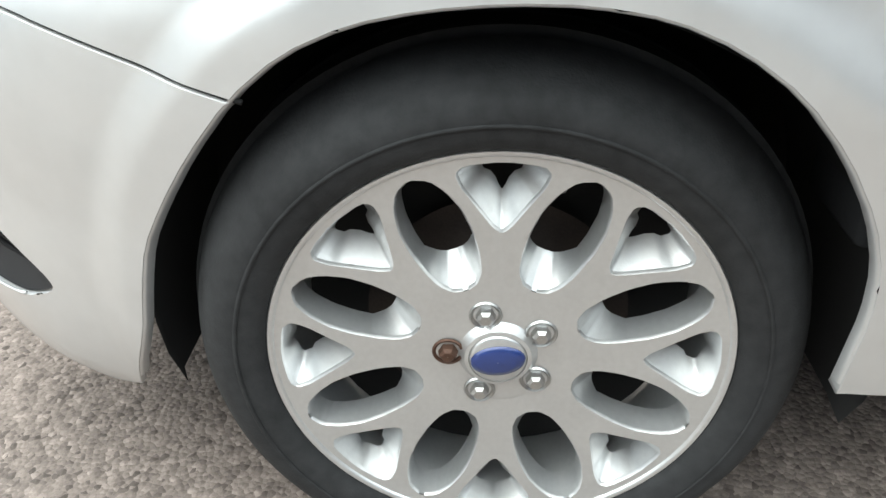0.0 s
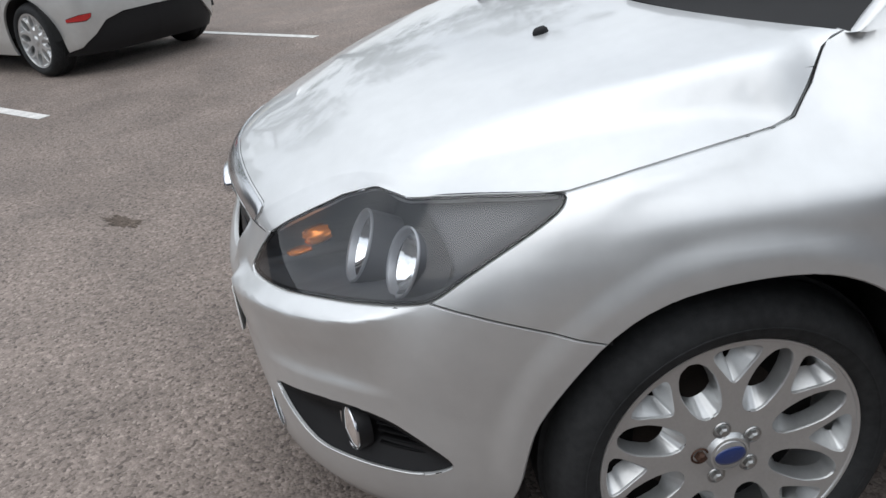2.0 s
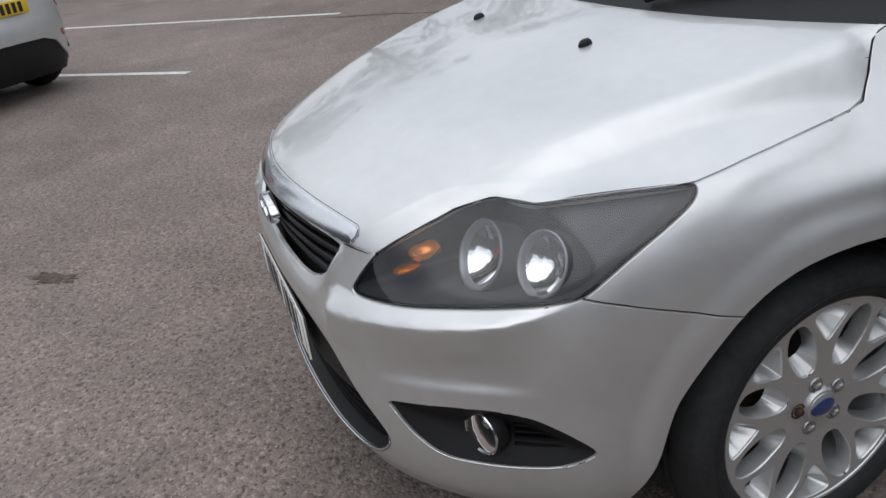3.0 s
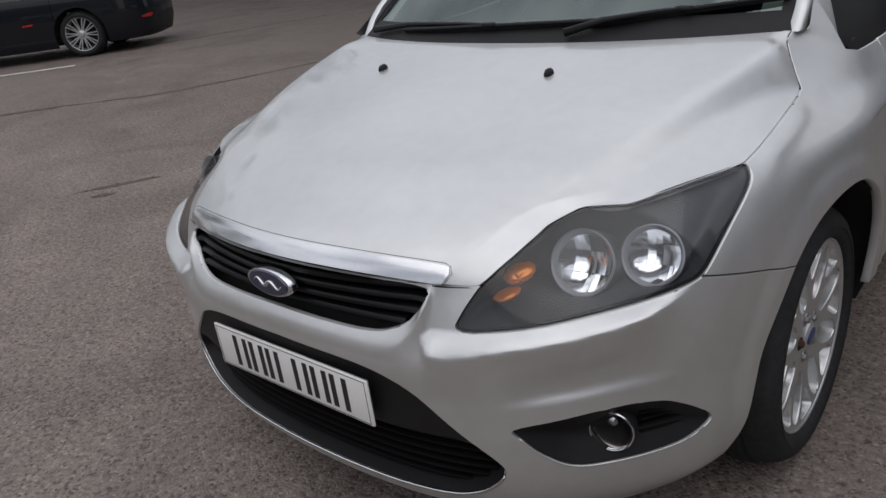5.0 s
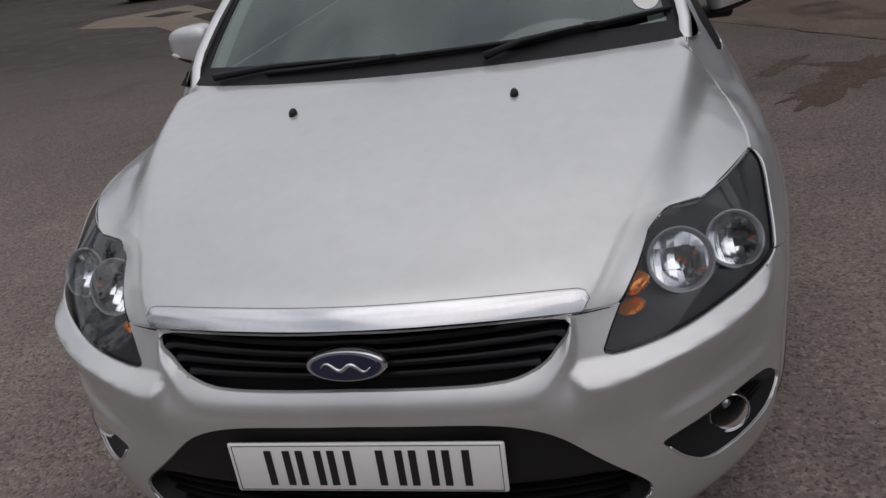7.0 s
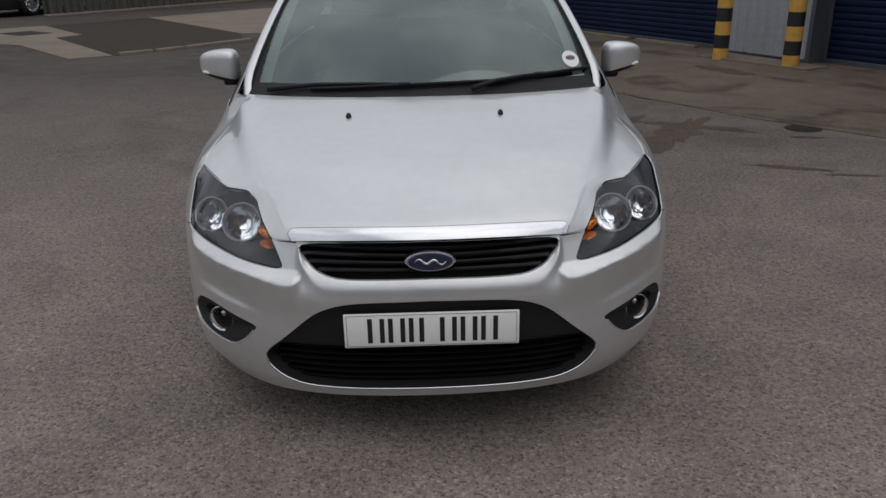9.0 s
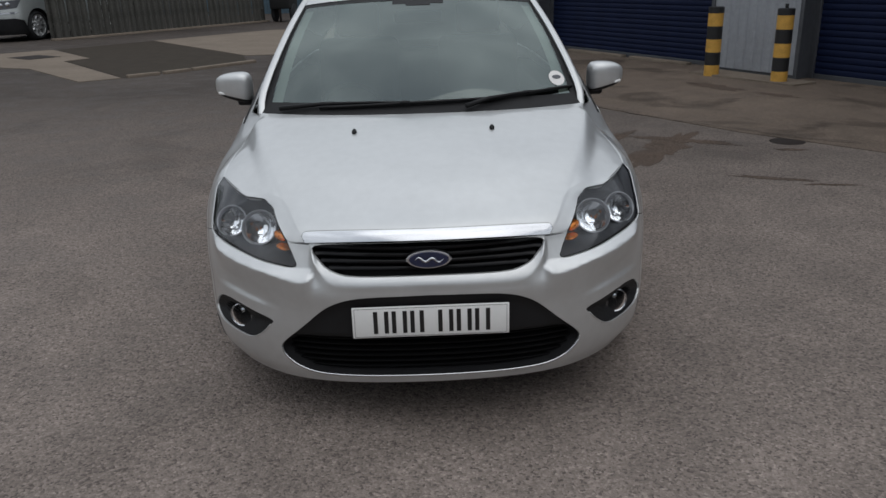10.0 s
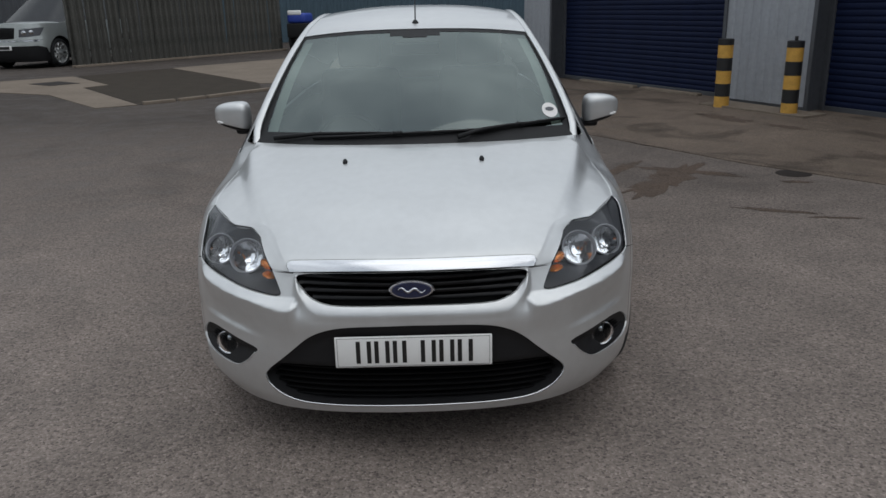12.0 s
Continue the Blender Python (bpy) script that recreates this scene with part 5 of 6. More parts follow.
# ---- parked cars ----
def make_skin(line, heights, rows):
    xs = [-line[1][0]] + [p[0] for p in line]
    ys = [line[1][1]] + [p[1] for p in line]
    ss = [-math.dist(line[0], line[1])] + list(np.cumsum([0] + [math.dist(line[i], line[i + 1]) for i in range(len(line) - 1)]))
    at = [float(np.interp(i, range(len(line)), ss[1:])) for i, _ in rows]

    def on(s, z, deeper=0.0):
        x, y, x1, y1 = natural(ss, xs, s), natural(ss, ys, s), natural(ss, xs, s + .01), natural(ss, ys, s + .01)
        n = math.hypot(x1 - x, y1 - y)
        d = natural(at, [natural(heights, r, z) for _, r in rows], s) + deeper
        return Vector((x - (y1 - y) / n * d, y + (x1 - x) / n * d, z))
    lo = lambda y: float(np.interp(y, ys[1:], ss[1:])) if ys[-1] > ys[1] else 0
    return on, ss[-1], lo


def thin_spokes():
    """Ten pairs of thin spokes, facing +x."""
    bms = []
    for k in range(20):
        a = 36 * (k // 2) + (-6 if k % 2 else 6)
        v = [(x, y, z) for z, w, d in ((.055, .008, -.012), (.225, .0065, -.004)) for x, y in ((d, -w), (d, w), (d - .02, w), (d - .02, -w))]
        f = [(0, 1, 5, 4), (1, 2, 6, 5), (2, 3, 7, 6), (3, 0, 4, 7)]
        bms.append(moved((v, f), pose(0, 0, 0, a)))
    return join(*bms)


def parked_car(name, label, m, paint, length, half, belt_z, roof_z, hubs, wheel_scale, tail, glass_from, hood_z, group="", round_lamps=False):
    """A car with its nose at y = 0 and its tail at y = length; m puts it in the yard. tail: whether the rear is dressed, else the front."""
    c = thing(name, label, "car", m, group)
    e = length
    line = [(0, 0), (half * .45, .03), (half * .78, .16), (half * .93, .42), (half * .985, .9), (half, e * .5), (half * .985, e - .9), (half * .94, e - .42), (half * .80, e - .15), (half * .45, e - .03), (0, e)]
    hs = [.16, .26, .40, .55, .70, .85, belt_z + .05]
    side, ends = [.06, .03, .012, .0, .004, .018, .05], [.10, .04, .008, .0, .02, .045, .10]
    on, end, s_of = make_skin(line, hs, [(0, ends), (3, side), (7, side), (10, ends)])
    sheet = grid(0, end, int(end / .03), .17, belt_z, int((belt_z - .17) / .03))
    arches = []
    for h in hubs:
        r = .325 * wheel_scale + .035
        ring = [(s_of(h - r * math.cos(math.pi * k / 18)), .32 * wheel_scale + r * math.sin(math.pi * k / 18)) for k in range(19)]
        arches.append([(ring[0][0], .05)] + ring + [(ring[-1][0], .05)])
    for a in arches:
        sheet.score(a, False)
    clear = lambda x, y: not any(inside(a, x, y) for a in arches)
    cuts = []
    top = lambda s: hood_z if s < s_of(glass_from) else belt_z
    if tail:
        q = end - .0
        diffuser = [(q - 1.12, .10), (q - .92, .20), (q - .74, .238), (q - .59, .33), (q - .49, .43), (q - .34, .475), (q + .1, .485), (q + .1, .10)]
        lamp = [(q - .98, .70), (q - .80, .66), (q - .66, .72), (q - .68, belt_z - .02), (q - .90, belt_z - .02)]
        spot = [(q - .81, .448), (q - .64, .446), (q - .60, .470), (q - .59, .502), (q - .68, .500), (q - .81, .474)]
        cuts = [("diffuser", diffuser, BLACK_PLASTIC, .012), ("tail_lamp", lamp, RED_LENS, -.004), ("reflector", spot, RED_LENS, -.003)]
        if round_lamps:
            a = s_of(hubs[1] - .72)
            cuts[1] = ("side_marker", [(a - .08, .535), (a + .08, .545), (a + .08, .575), (a - .08, .565)], RED_LENS, -.003)
    else:
        grill = [(-.1, .72), (.34, .73), (.38, .985), (-.1, 1.0)]
        lamp = [(.47, .765), (.70, .77), (.98, .80), (1.14, .985), (.80, .97), (.49, .945)]
        strip = [(-.1, .645), (.88, .66), (1.02, .70), (.86, .705), (-.1, .69)]
        lower = [(-.1, .10), (1.34, .10), (1.12, .50), (.90, .555), (-.1, .545)]
        cuts = [("grille", grill, BLACK_PLASTIC, .012), ("headlamp", lamp, LAMP_GREY, -.003), ("bumper_strip", strip, CHROME, -.008), ("lower_grille", lower, BLACK_PLASTIC, .010)]
    gaps = [s_of(y) for y in (glass_from + .15, glass_from + 1.2, glass_from + 2.15) if y < e - .4]
    for _, o, _, _ in cuts:
        sheet.score(o, True)
    for g in gaps:
        sheet.score([(g, .26), (g, 2)], False)
    sheet.heal()

    def add(nm, keep, material, deeper=0.0, label=""):
        q = panel(sheet.pieces(keep), lambda x, y, d: on(x, y, d + deeper), gap=.003, depth=.02, hem=lambda x, y: .02 < x < end - .02)
        part(nm, join(q, mirrored(q)) if nm in ("body_panel", "diffuser", "grille", "lower_grille") else q, material, c, label, sharp=50)
        if nm not in ("body_panel", "diffuser", "grille", "lower_grille"):
            part(nm, mirrored(q), material, c, label, sharp=50)
    free = lambda x, y: clear(x, y) and not any(inside(o, x, y) for _, o, _, _ in cuts) and y < top(x) + 1e-6
    edges = [0] + gaps + [end]
    for i in range(len(edges) - 1):
        a, b = edges[i], edges[i + 1]
        add("body_panel" if i in (0, len(edges) - 2) else "door", lambda x, y: a < x < b and free(x, y), paint)
    for nm, o, material, deeper in cuts:
        add(nm, lambda x, y: inside(o, x, y), material, deeper)
    spots = [(end - .60, .80, .075), (end - .44, .83, .06)] if round_lamps else [] if tail else [(.60, .86, .062), (.78, .875, .055)]
    for q, z, r in spots:
        p = on(q, z, -.004)
        out = (on(q + .01, z) - on(q - .01, z)).cross(Vector((0, 0, 1))).normalized()
        disc = moved(lathe([(-.03, r), (.006, r), (.010, r * .8), (.012, .0005)], 24), Matrix.Translation(p) @ out.to_track_quat("X", "Z").to_matrix().to_4x4())
        part("round_lamp", disc, CHROME, c, "bright round lamp", sharp=40)
        part("round_lamp", mirrored(disc), CHROME, c, "bright round lamp", sharp=40)
    # upper body: bonnet, glass band and roof, lofted across the car
    g0 = glass_from
    prof = [(.10, hood_z - .06), (.5, hood_z), (g0, belt_z), (g0 + .75, roof_z - .05), (g0 + 1.3, roof_z), (e - 1.1, roof_z - .02), (e - .55, roof_z - .12), (e - .14, belt_z + .0)]

    def slab(i0, i1, material, nm, shrink=.0, lift=.0):
        v, f = [], []
        for y, z in prof[i0:i1 + 1]:
            frac = max(0, (z - belt_z) / (roof_z - belt_z))
            w = on(s_of(min(max(y, .12), e - .15)), min(z, belt_z)).x * (1 - .27 * frac) - shrink
            for j in range(-8, 9):
                u = j / 8
                v.append((w * u, y, z + lift - .05 * abs(u) ** 3))
        n = i1 - i0
        for i in range(n):
            for j in range(16):
                a = i * 17 + j
                f.append((a, a + 1, a + 18, a + 17))
        part(nm, (v, f), material, c)
    slab(0, 2, paint, "bonnet")
    slab(2, 3, DARK_GLASS, "windscreen")
    slab(3, 6, paint, "roof")
    slab(6, 7, DARK_GLASS if tail else paint, "rear_window")
    for sg in (1, -1):
        v, f = [], []
        for y, z in prof[2:]:
            frac = max(0, (z - belt_z) / (roof_z - belt_z))
            b = on(s_of(min(y, e - .15)), belt_z).x
            v += [(sg * b, y, belt_z), (sg * b * (1 - .27 * frac), y, z - .05)]
        for i in range(len(prof) - 3):
            f.append((2 * i, 2 * i + 2, 2 * i + 3, 2 * i + 1))
        part("side_window", (v, f), DARK_GLASS, c)
    part("underbody", box(-half + .20, half - .20, .50, e - .50, .2, .30), SHADOW_BLACK, c)
    for h in hubs:
        for sg in (1, -1):
            r = .325 * wheel_scale + .04
            v = [(sg * x, h - r * math.cos(math.pi * k / 14), .32 * wheel_scale + r * math.sin(math.pi * k / 14)) for k in range(15) for x in (half - .03, half - .32)]
            part("wheel_housing", (v, [(2 * k, 2 * k + 2, 2 * k + 3, 2 * k + 1) for k in range(14)]), SHADOW_BLACK, c)
            base = pose(sg * (half - .055), h, HUB_Z * wheel_scale, 0, 0, 180 if sg < 0 else 0) @ pose(0, 0, 0, 15) @ Matrix.Scale(wheel_scale, 4)
            w = part("wheel", moved(WHEEL["tyre"], base), RUBBER, c, "black tyre on a silver alloy wheel", sharp=50)
            part("rim", moved(WHEEL["rim"], base), ALLOY, w, sharp=50)
            part("spokes", moved(thin_spokes() if round_lamps else WHEEL["face"], base), ALLOY, w, sharp=38)
            part("hub", moved(join(WHEEL["hub"], WHEEL["cap"]), base), ALLOY, w)
            # near-black disc for the shade inside the wheel
            part("dark_backing", moved(WHEEL["back"], base), SHADOW_BLACK, w)
    if tail:
        p = part("number_plate", box(-.26, .26, e - .006, e + .004, .70, .81, .004), YELLOW_PLATE, c, "yellow rear number plate")
        for k in range(7):
            part("bar", box(-.2 + k * .058, -.2 + k * .058 + .036, e + .003, e + .0055, .716, .794), PLATE_BLACK, p, smooth=False)
    else:
        p = part("number_plate", box(-.26, .26, -.006, .004, .46, .57, .004), WHITE_PLATE, c, "white front number plate")
        part("bar", box(-.2, .2, -.008, -.005, .48, .55), PLATE_BLACK, p, smooth=False)
        for z in (.66, .70, .74, .78, .82, .86):
            part("slat", box(-.34, .34, .012, .03, z + .092, z + .108, .004), GLOSS_BLACK, c)
    return c


def facing(x, y, dx, dy, length_to_axle):
    """Puts a car so that its axle at length_to_axle stands over (x, y), its nose pointing along (dx, dy)."""
    a = math.degrees(math.atan2(dy, dx)) + 90
    return Matrix.Translation((x, y, 0)) @ pose(0, 0, 0, 0, 0, a) @ Matrix.Translation((0, -length_to_axle, 0))


parked_car("parked_hatchback", "small silver hatchback parked in a marked bay", facing(-5.90, -1.52, -.69, -.72, 3.28), SILVER_FAR, 3.95, .86, .93, 1.46, (.79, 3.28), .98, True, 1.0, .90, "cars parked in bays")
parked_car("parked_saloon", "dark blue saloon parked beside a white bay line", facing(-11.29, 5.45, -.72, -.69, 3.72), DARK_BLUE_PAINT, 4.85, .89, .92, 1.42, (.92, 3.72), 1.06, True, 1.25, .90, "cars parked in bays", True)
parked_car("silver_off_roader", "pale silver off-roader standing behind the paling fence", facing(-11.80, 21.33, -.22, -.97, .95) @ Matrix.Scale(1.14, 4), GREY_PAINT, 4.8, .95, 1.12, 1.75, (.95, 3.8), 1.14, False, 1.25, 1.10)


# ---- building with roller doors ----
def sheet_metal(name, color):
    return mat(name, color, .45, .35, vary=.14, scale=1.6, bump=.1, bump_scale=60)


GREY_SHEET = sheet_metal("light_grey_cladding", (.36, .38, .41))
DARK_SHEET = sheet_metal("dark_grey_flashing", (.09, .095, .105))
NAVY = mat("navy_shutter_paint", (.006, .011, .036), .6, spec=.15, vary=.22, scale=3, bump=.1, bump_scale=80)
TEAL = sheet_metal("blue_grey_cladding", (.07, .11, .14))
BAND_YELLOW = mat("worn_yellow_paint", (.54, .30, .055), .55, vary=.25, scale=9, bump=.2)
BAND_BLACK = mat("worn_black_paint", (.012, .012, .013), .5, vary=.25, scale=9, bump=.2)
CONCRETE = mat("pale_concrete", (.178, .146, .116), .9, spec=.12, vary=.22, scale=1.4, bump=.6, bump_scale=70)
PATCH = mat("dark_tarmac_patch", (.044, .036, .028), .9, spec=.1, vary=.25, scale=3, bump=.8, bump_scale=90)
PALE = mat("weathered_fence_steel", (.080, .078, .070), .75, spec=.2, vary=.4, scale=2.5, bump=.2)
LINE_PAINT = mat("worn_white_line_paint", (.55, .54, .52), .75, vary=.3, scale=12, bump=.4)
IRON = mat("cast_iron", (.020, .015, .013), .8, 0, spec=.2, vary=.3, scale=20, bump=.5)

U, N = Vector((.43, -.903, 0)).normalized(), Vector((-.903, -.43, 0)).normalized()
B0 = Vector((4.66, 9.42, 0))
HOUSE = Matrix((( U.x, -N.x, 0, B0.x), (U.y, -N.y, 0, B0.y), (0, 0, 1, 0), (0, 0, 0, 1)))   # x along the wall, y into the building


def cladding(x0, x1, z0, z1, y, pitch=.16, rib=.018):
    """Trapezoid-ribbed sheet."""
    v, f = [], []
    xs, x = [], x0
    while x < x1 - 1e-6:
        for k, d in ((0, 0), (.35, 0), (.45, rib), (.85, rib), (.95, 0)):
            if x + k * pitch < x1:
                xs.append((x + k * pitch, d))
        x += pitch
    xs.append((x1, 0))
    for a, d in xs:
        v += [(a, y - d, z0), (a, y - d, z1)]
    f = [(2 * i, 2 * i + 2, 2 * i + 3, 2 * i + 1) for i in range(len(xs) - 1)]
    return v, f


wall = thing("wall_garage", "grey clad workshop wall between navy roller doors", "building", HOUSE, kind="structure")
TALL = 4.6
part("cladding", cladding(-.38, 1.14, .06, TALL, 0), GREY_SHEET, wall, "light grey ribbed cladding", smooth=False)
part("cladding", cladding(-6.1, -5.1, .06, TALL, 0), GREY_SHEET, wall, "light grey ribbed cladding", smooth=False)
for a, b in ((-6.1, -5.1), (-.38, 1.14), (6.2, 7.4)):
    part("pier", box(a, b, .006, .62, 0, TALL), DARK_SHEET, wall, smooth=False)
part("cladding", cladding(6.2, 7.4, .06, TALL, 0), GREY_SHEET, wall, smooth=False)
for a in (-5.1, -.44, 1.14, 6.14):
    part("flashing", box(a, a + .06, -.024, .05, 0, TALL, .004), DARK_SHEET, wall, smooth=False)
part("lintel", box(-5.1, -.38, .0, .6, 3.6, TALL), GREY_SHEET, wall, smooth=False)
part("lintel", box(1.14, 6.2, .0, .6, 3.6, TALL), GREY_SHEET, wall, smooth=False)
part("back_wall", box(-6.1, 7.4, .62, .8, 0, TALL), DARK_SHEET, wall, smooth=False)
part("cladding", cladding(7.4, 26, .06, TALL + 1.5, 0, .3, .03), DARK_SHEET, wall, "dark clad continuation of the wall", smooth=False)
part("core", box(7.4, 26, .01, .8, 0, TALL + 1.5), DARK_SHEET, wall, smooth=False)


def shutter(name, x0, x1, back):
    d = thing(name, "closed navy blue roller shutter door", "door", HOUSE, kind="structure")
    slat = bpy.data.meshes.new("slat")
    h = .085
    prof = [(0, 0), (-.006, .004), (-.012, .02), (-.014, .042), (-.012, .064), (-.006, .08), (0, .085)]
    v = [(x, y, z) for x in (x0 + .07, x1 - .07) for y, z in prof]
    k = len(prof)
    slat.from_pydata(v, [], [(j, k + j, k + j + 1, j + 1) for j in range(k - 1)])
    for p in slat.polygons:
        p.use_smooth = True
    slat.materials.append(NAVY)
    for i in range(42):
        o = new("slat", slat)
        o.parent = d
        o.location = (0, back, .06 + i * h)
    part("bottom_rail", box(x0 + .06, x1 - .06, back - .02, back + .03, .0, .07, .006), DARK_SHEET, d, smooth=False)
    for a in (x0, x1 - .08):
        part("guide", box(a, a + .08, back - .05, back + .05, 0, 3.6, .005), DARK_SHEET, d, smooth=False)
    return d


shutter("door_1", -5.1, -.38, .34)
shutter("door_2", 1.14, 6.2, .32)

# lower blue-grey building further back
rear = thing("wall_rear", "blue-grey clad building beyond the workshop", "building", Matrix.Translation((-9.5, 34, 0)), kind="structure")
part("cladding", cladding(0, 16, 0, 6.2, 0, .3, .03), TEAL, rear, smooth=False)
part("core", box(0, 16, .01, 4, 0, 6.2), DARK_SHEET, rear, smooth=False)


def bollard(x, y, turn):
    b = thing("bollard", "round bollard with worn yellow and black bands", "bollard", pose(x, y, 0, 0, 0, turn), "bollards by the roller doors")
    r, z = .105, 0.0
    for k, hgt in enumerate((.16, .180, .180, .180, .182)):
        part("band", lathe([(z, r), (z + hgt, r)], 28, "z"), BAND_BLACK if k % 2 else BAND_YELLOW, b)
        z += hgt
    part("cap", lathe([(z - .004, r + .002), (z + .075, r + .002), (z + .082, r * .9), (z + .083, .0005)], 28, "z"), BAND_BLACK, b, sharp=40)
    return b


bollard(4.25, 9.06, 20)
b2 = bollard(4.83, 8.14, 75)
part("lug", box(-.025, .025, -.02, .02, .96, 1.02, .006), BAND_BLACK, b2)


# ---- ground pieces ----
def flat_piece(name, label, category, pts, material, z=.004, thick=.03, kind="structure"):
    n = len(pts)
    v = [(x, y, z) for x, y in pts] + [(x, y, z - thick) for x, y in pts]
    f = [tuple(range(n))] + [((i + 1) % n, i, n + i, n + (i + 1) % n) for i in range(n)]
    ob = part(name, (v, f), material, smooth=False)
    if ob.data.polygons[0].normal.z < 0:
        ob.data.flip_normals()
    return tagged(ob, label, category, kind=kind)


flat_piece("plinth", "pale concrete plinth under the cladding", "ground", [(4.02, 9.35), (4.85, 7.75), (5.25, 7.95), (4.55, 9.6)], CONCRETE, .03, .06)
flat_piece("pavement", "pale concrete strip round a drain cover", "pavement", [(-10.4, 16.0), (-8.78, 17.33), (-6.92, 14.82), (-7.25, 14.3), (-4.92, 11.0), (-5.49, 10.66), (-7.35, 13.0), (-8.69, 13.7), (-9.9, 14.4)], CONCRETE, .010)
flat_piece("pavement_far", "tan concrete hardstanding beside the fence", "pavement", [(-7.0, 19.4), (-3.55, 14.4), (-.2, 14.4), (-1.5, 22.5), (-4.4, 22.5)], CONCRETE, .010)
flat_piece("tarmac_patch", "darker tarmac patch inside the kerb line", "ground", [(-8.7, 17.4), (-6.9, 14.8), (-7.2, 14.3), (-4.9, 11.05), (-3.2, 12.9), (-3.6, 14.4), (-7.0, 19.4)], PATCH, .006)
flat_piece("drain_cover", "dark rectangular drain cover", "drain cover", [(-8.95, 15.45), (-8.2, 14.85), (-7.75, 15.35), (-8.5, 15.95)], IRON, .016)
for a, b in (((-4.85, 11.08), (-4.42, 11.42)), ((-4.36, 11.47), (-4.03, 11.85)), ((-3.98, 11.9), (-3.1, 13.0))):
    a, b = Vector((*a, 0)), Vector((*b, 0))
    t = (b - a).normalized()
    k = box(0, (b - a).length, -.06, .06, -.05, .05, .012)
    ob = part("kerb_stone", k, CONCRETE)
    ob.matrix_world = Matrix.Translation(a) @ pose(0, 0, 0, 0, 0, math.degrees(math.atan2(t.y, t.x)))
    tagged(ob, "low pale concrete kerb stone", "kerb", "kerb stones", "structure")
for a0, a1 in ((-4.2, -2.6), (-2.4, -1.0)):
    ob = part("kerb_stone", box(a0, a1, .10, .22, -.02, .05, .012), CONCRETE)
    ob.matrix_world = HOUSE
    tagged(ob, "low pale concrete kerb stone", "kerb", "kerb stones", "structure")
cover = part("manhole_cover", lathe([(.000, .155), (.004, .15), (.004, .0005)], 28, "z"), IRON)
cover.matrix_world = pose(3.30, 4.53, 0)
tagged(cover, "small round cast-iron cover in the tarmac", "manhole cover")
D = Vector((.705, .709, 0))
for x, y in ((-3.80, -1.66), (-5.59, .23), (-7.63, 2.18), (-10.0, 4.28)):
    e = Vector((x, y, 0))
    p, w = e - D * 4.6, Vector((D.y, -D.x, 0)) * .045
    flat_piece("bay_line", "worn white painted parking bay line", "road marking", [tuple((e - w)[:2]), tuple((e + w)[:2]), tuple((p + w)[:2]), tuple((p - w)[:2])], LINE_PAINT, .004, .003)


# ---- paling fence ----
F0, F1 = Vector((-10.12, 20.68, 0)), Vector((-5.45, 27.4, 0))
along_f = (F1 - F0).normalized()
fence = thing("paling_fence", "weathered grey-green steel paling fence", "fence", Matrix.Translation(F0) @ pose(0, 0, 0, 0, 0, math.degrees(math.atan2(along_f.y, along_f.x))))
reach = (F1 - F0).length
pale_me = bpy.data.meshes.new("pale")
prof = [(-.108, -.012), (-.088, .0), (-.066, .012), (-.030, -.050), (-.012, -.064), (.012, -.064), (.030, -.050), (.066, .012), (.088, .0), (.108, -.012)]
v = [(x, y, z) for z in (.04, 2.25) for x, y in prof] + [(x * .35, y, 2.42) for x, y in prof]
k = len(prof)
pale_me.from_pydata(v, [], [(r * k + j, r * k + j + 1, (r + 1) * k + j + 1, (r + 1) * k + j) for r in range(2) for j in range(k - 1)])
pale_me.materials.append(PALE)
rnd = random.Random(4)
for i in range(int(reach / .222)):
    o = new("pale", pale_me)
    o.parent = fence
    o.matrix_basis = pose(.12 + i * .222 + rnd.uniform(-.015, .015), 0, rnd.uniform(-.02, .02), 0, rnd.uniform(-.8, .8), 0)
for z in (.45, 1.95):
    part("fence_rail", box(0, reach, .012, .06, z - .03, z + .03, .006), PALE, fence)
for i in range(4):
    part("post", box(i * reach / 3 - .05, i * reach / 3 + .05, .06, .16, 0, 2.2, .01), PALE, fence)
ob = part("fence_base", box(-.1, reach + .1, -.12, .12, -.02, .06, .02), CONCRETE)
ob.matrix_world = fence.matrix_world
tagged(ob, "pale concrete kerb under the fence", "kerb", kind="structure")


# ---- blocky stand-in for a blue vehicle front at the fence's end ----
BLUE_BLOCK = mat("blue_block_paint", (.02, .05, .30), .5, vary=.25, scale=4, bump=.3, bump_scale=30)
load = thing("blue_vehicle_block", "blocky stand-in for a blue and white vehicle front", "trailer", pose(-4.75, 27.4, 0, 0, 0, -10))
part("bed", box(-.36, .36, -.5, .5, .45, .95, .04), SHADOW_BLACK, load, "dark lower block")
part("cover", box(-.34, .34, -.48, .48, .951, 1.30, .10, 4), BLUE_BLOCK, load, "blue upper block")
part("white_block", box(-.30, .20, -.49, -.40, 1.24, 1.40, .03), WHITE_PLATE, load, "white strip")
for x in (-.34, .34):
    part("wheel", moved(lathe([(-.07, .0005), (-.07, .26), (-.05, .30), (.05, .30), (.07, .26), (.07, .0005)], 28), pose(x, 0, .30)), RUBBER, load)
part("leg", box(-.03, .03, -.46, -.40, 0, .47), IRON, load)


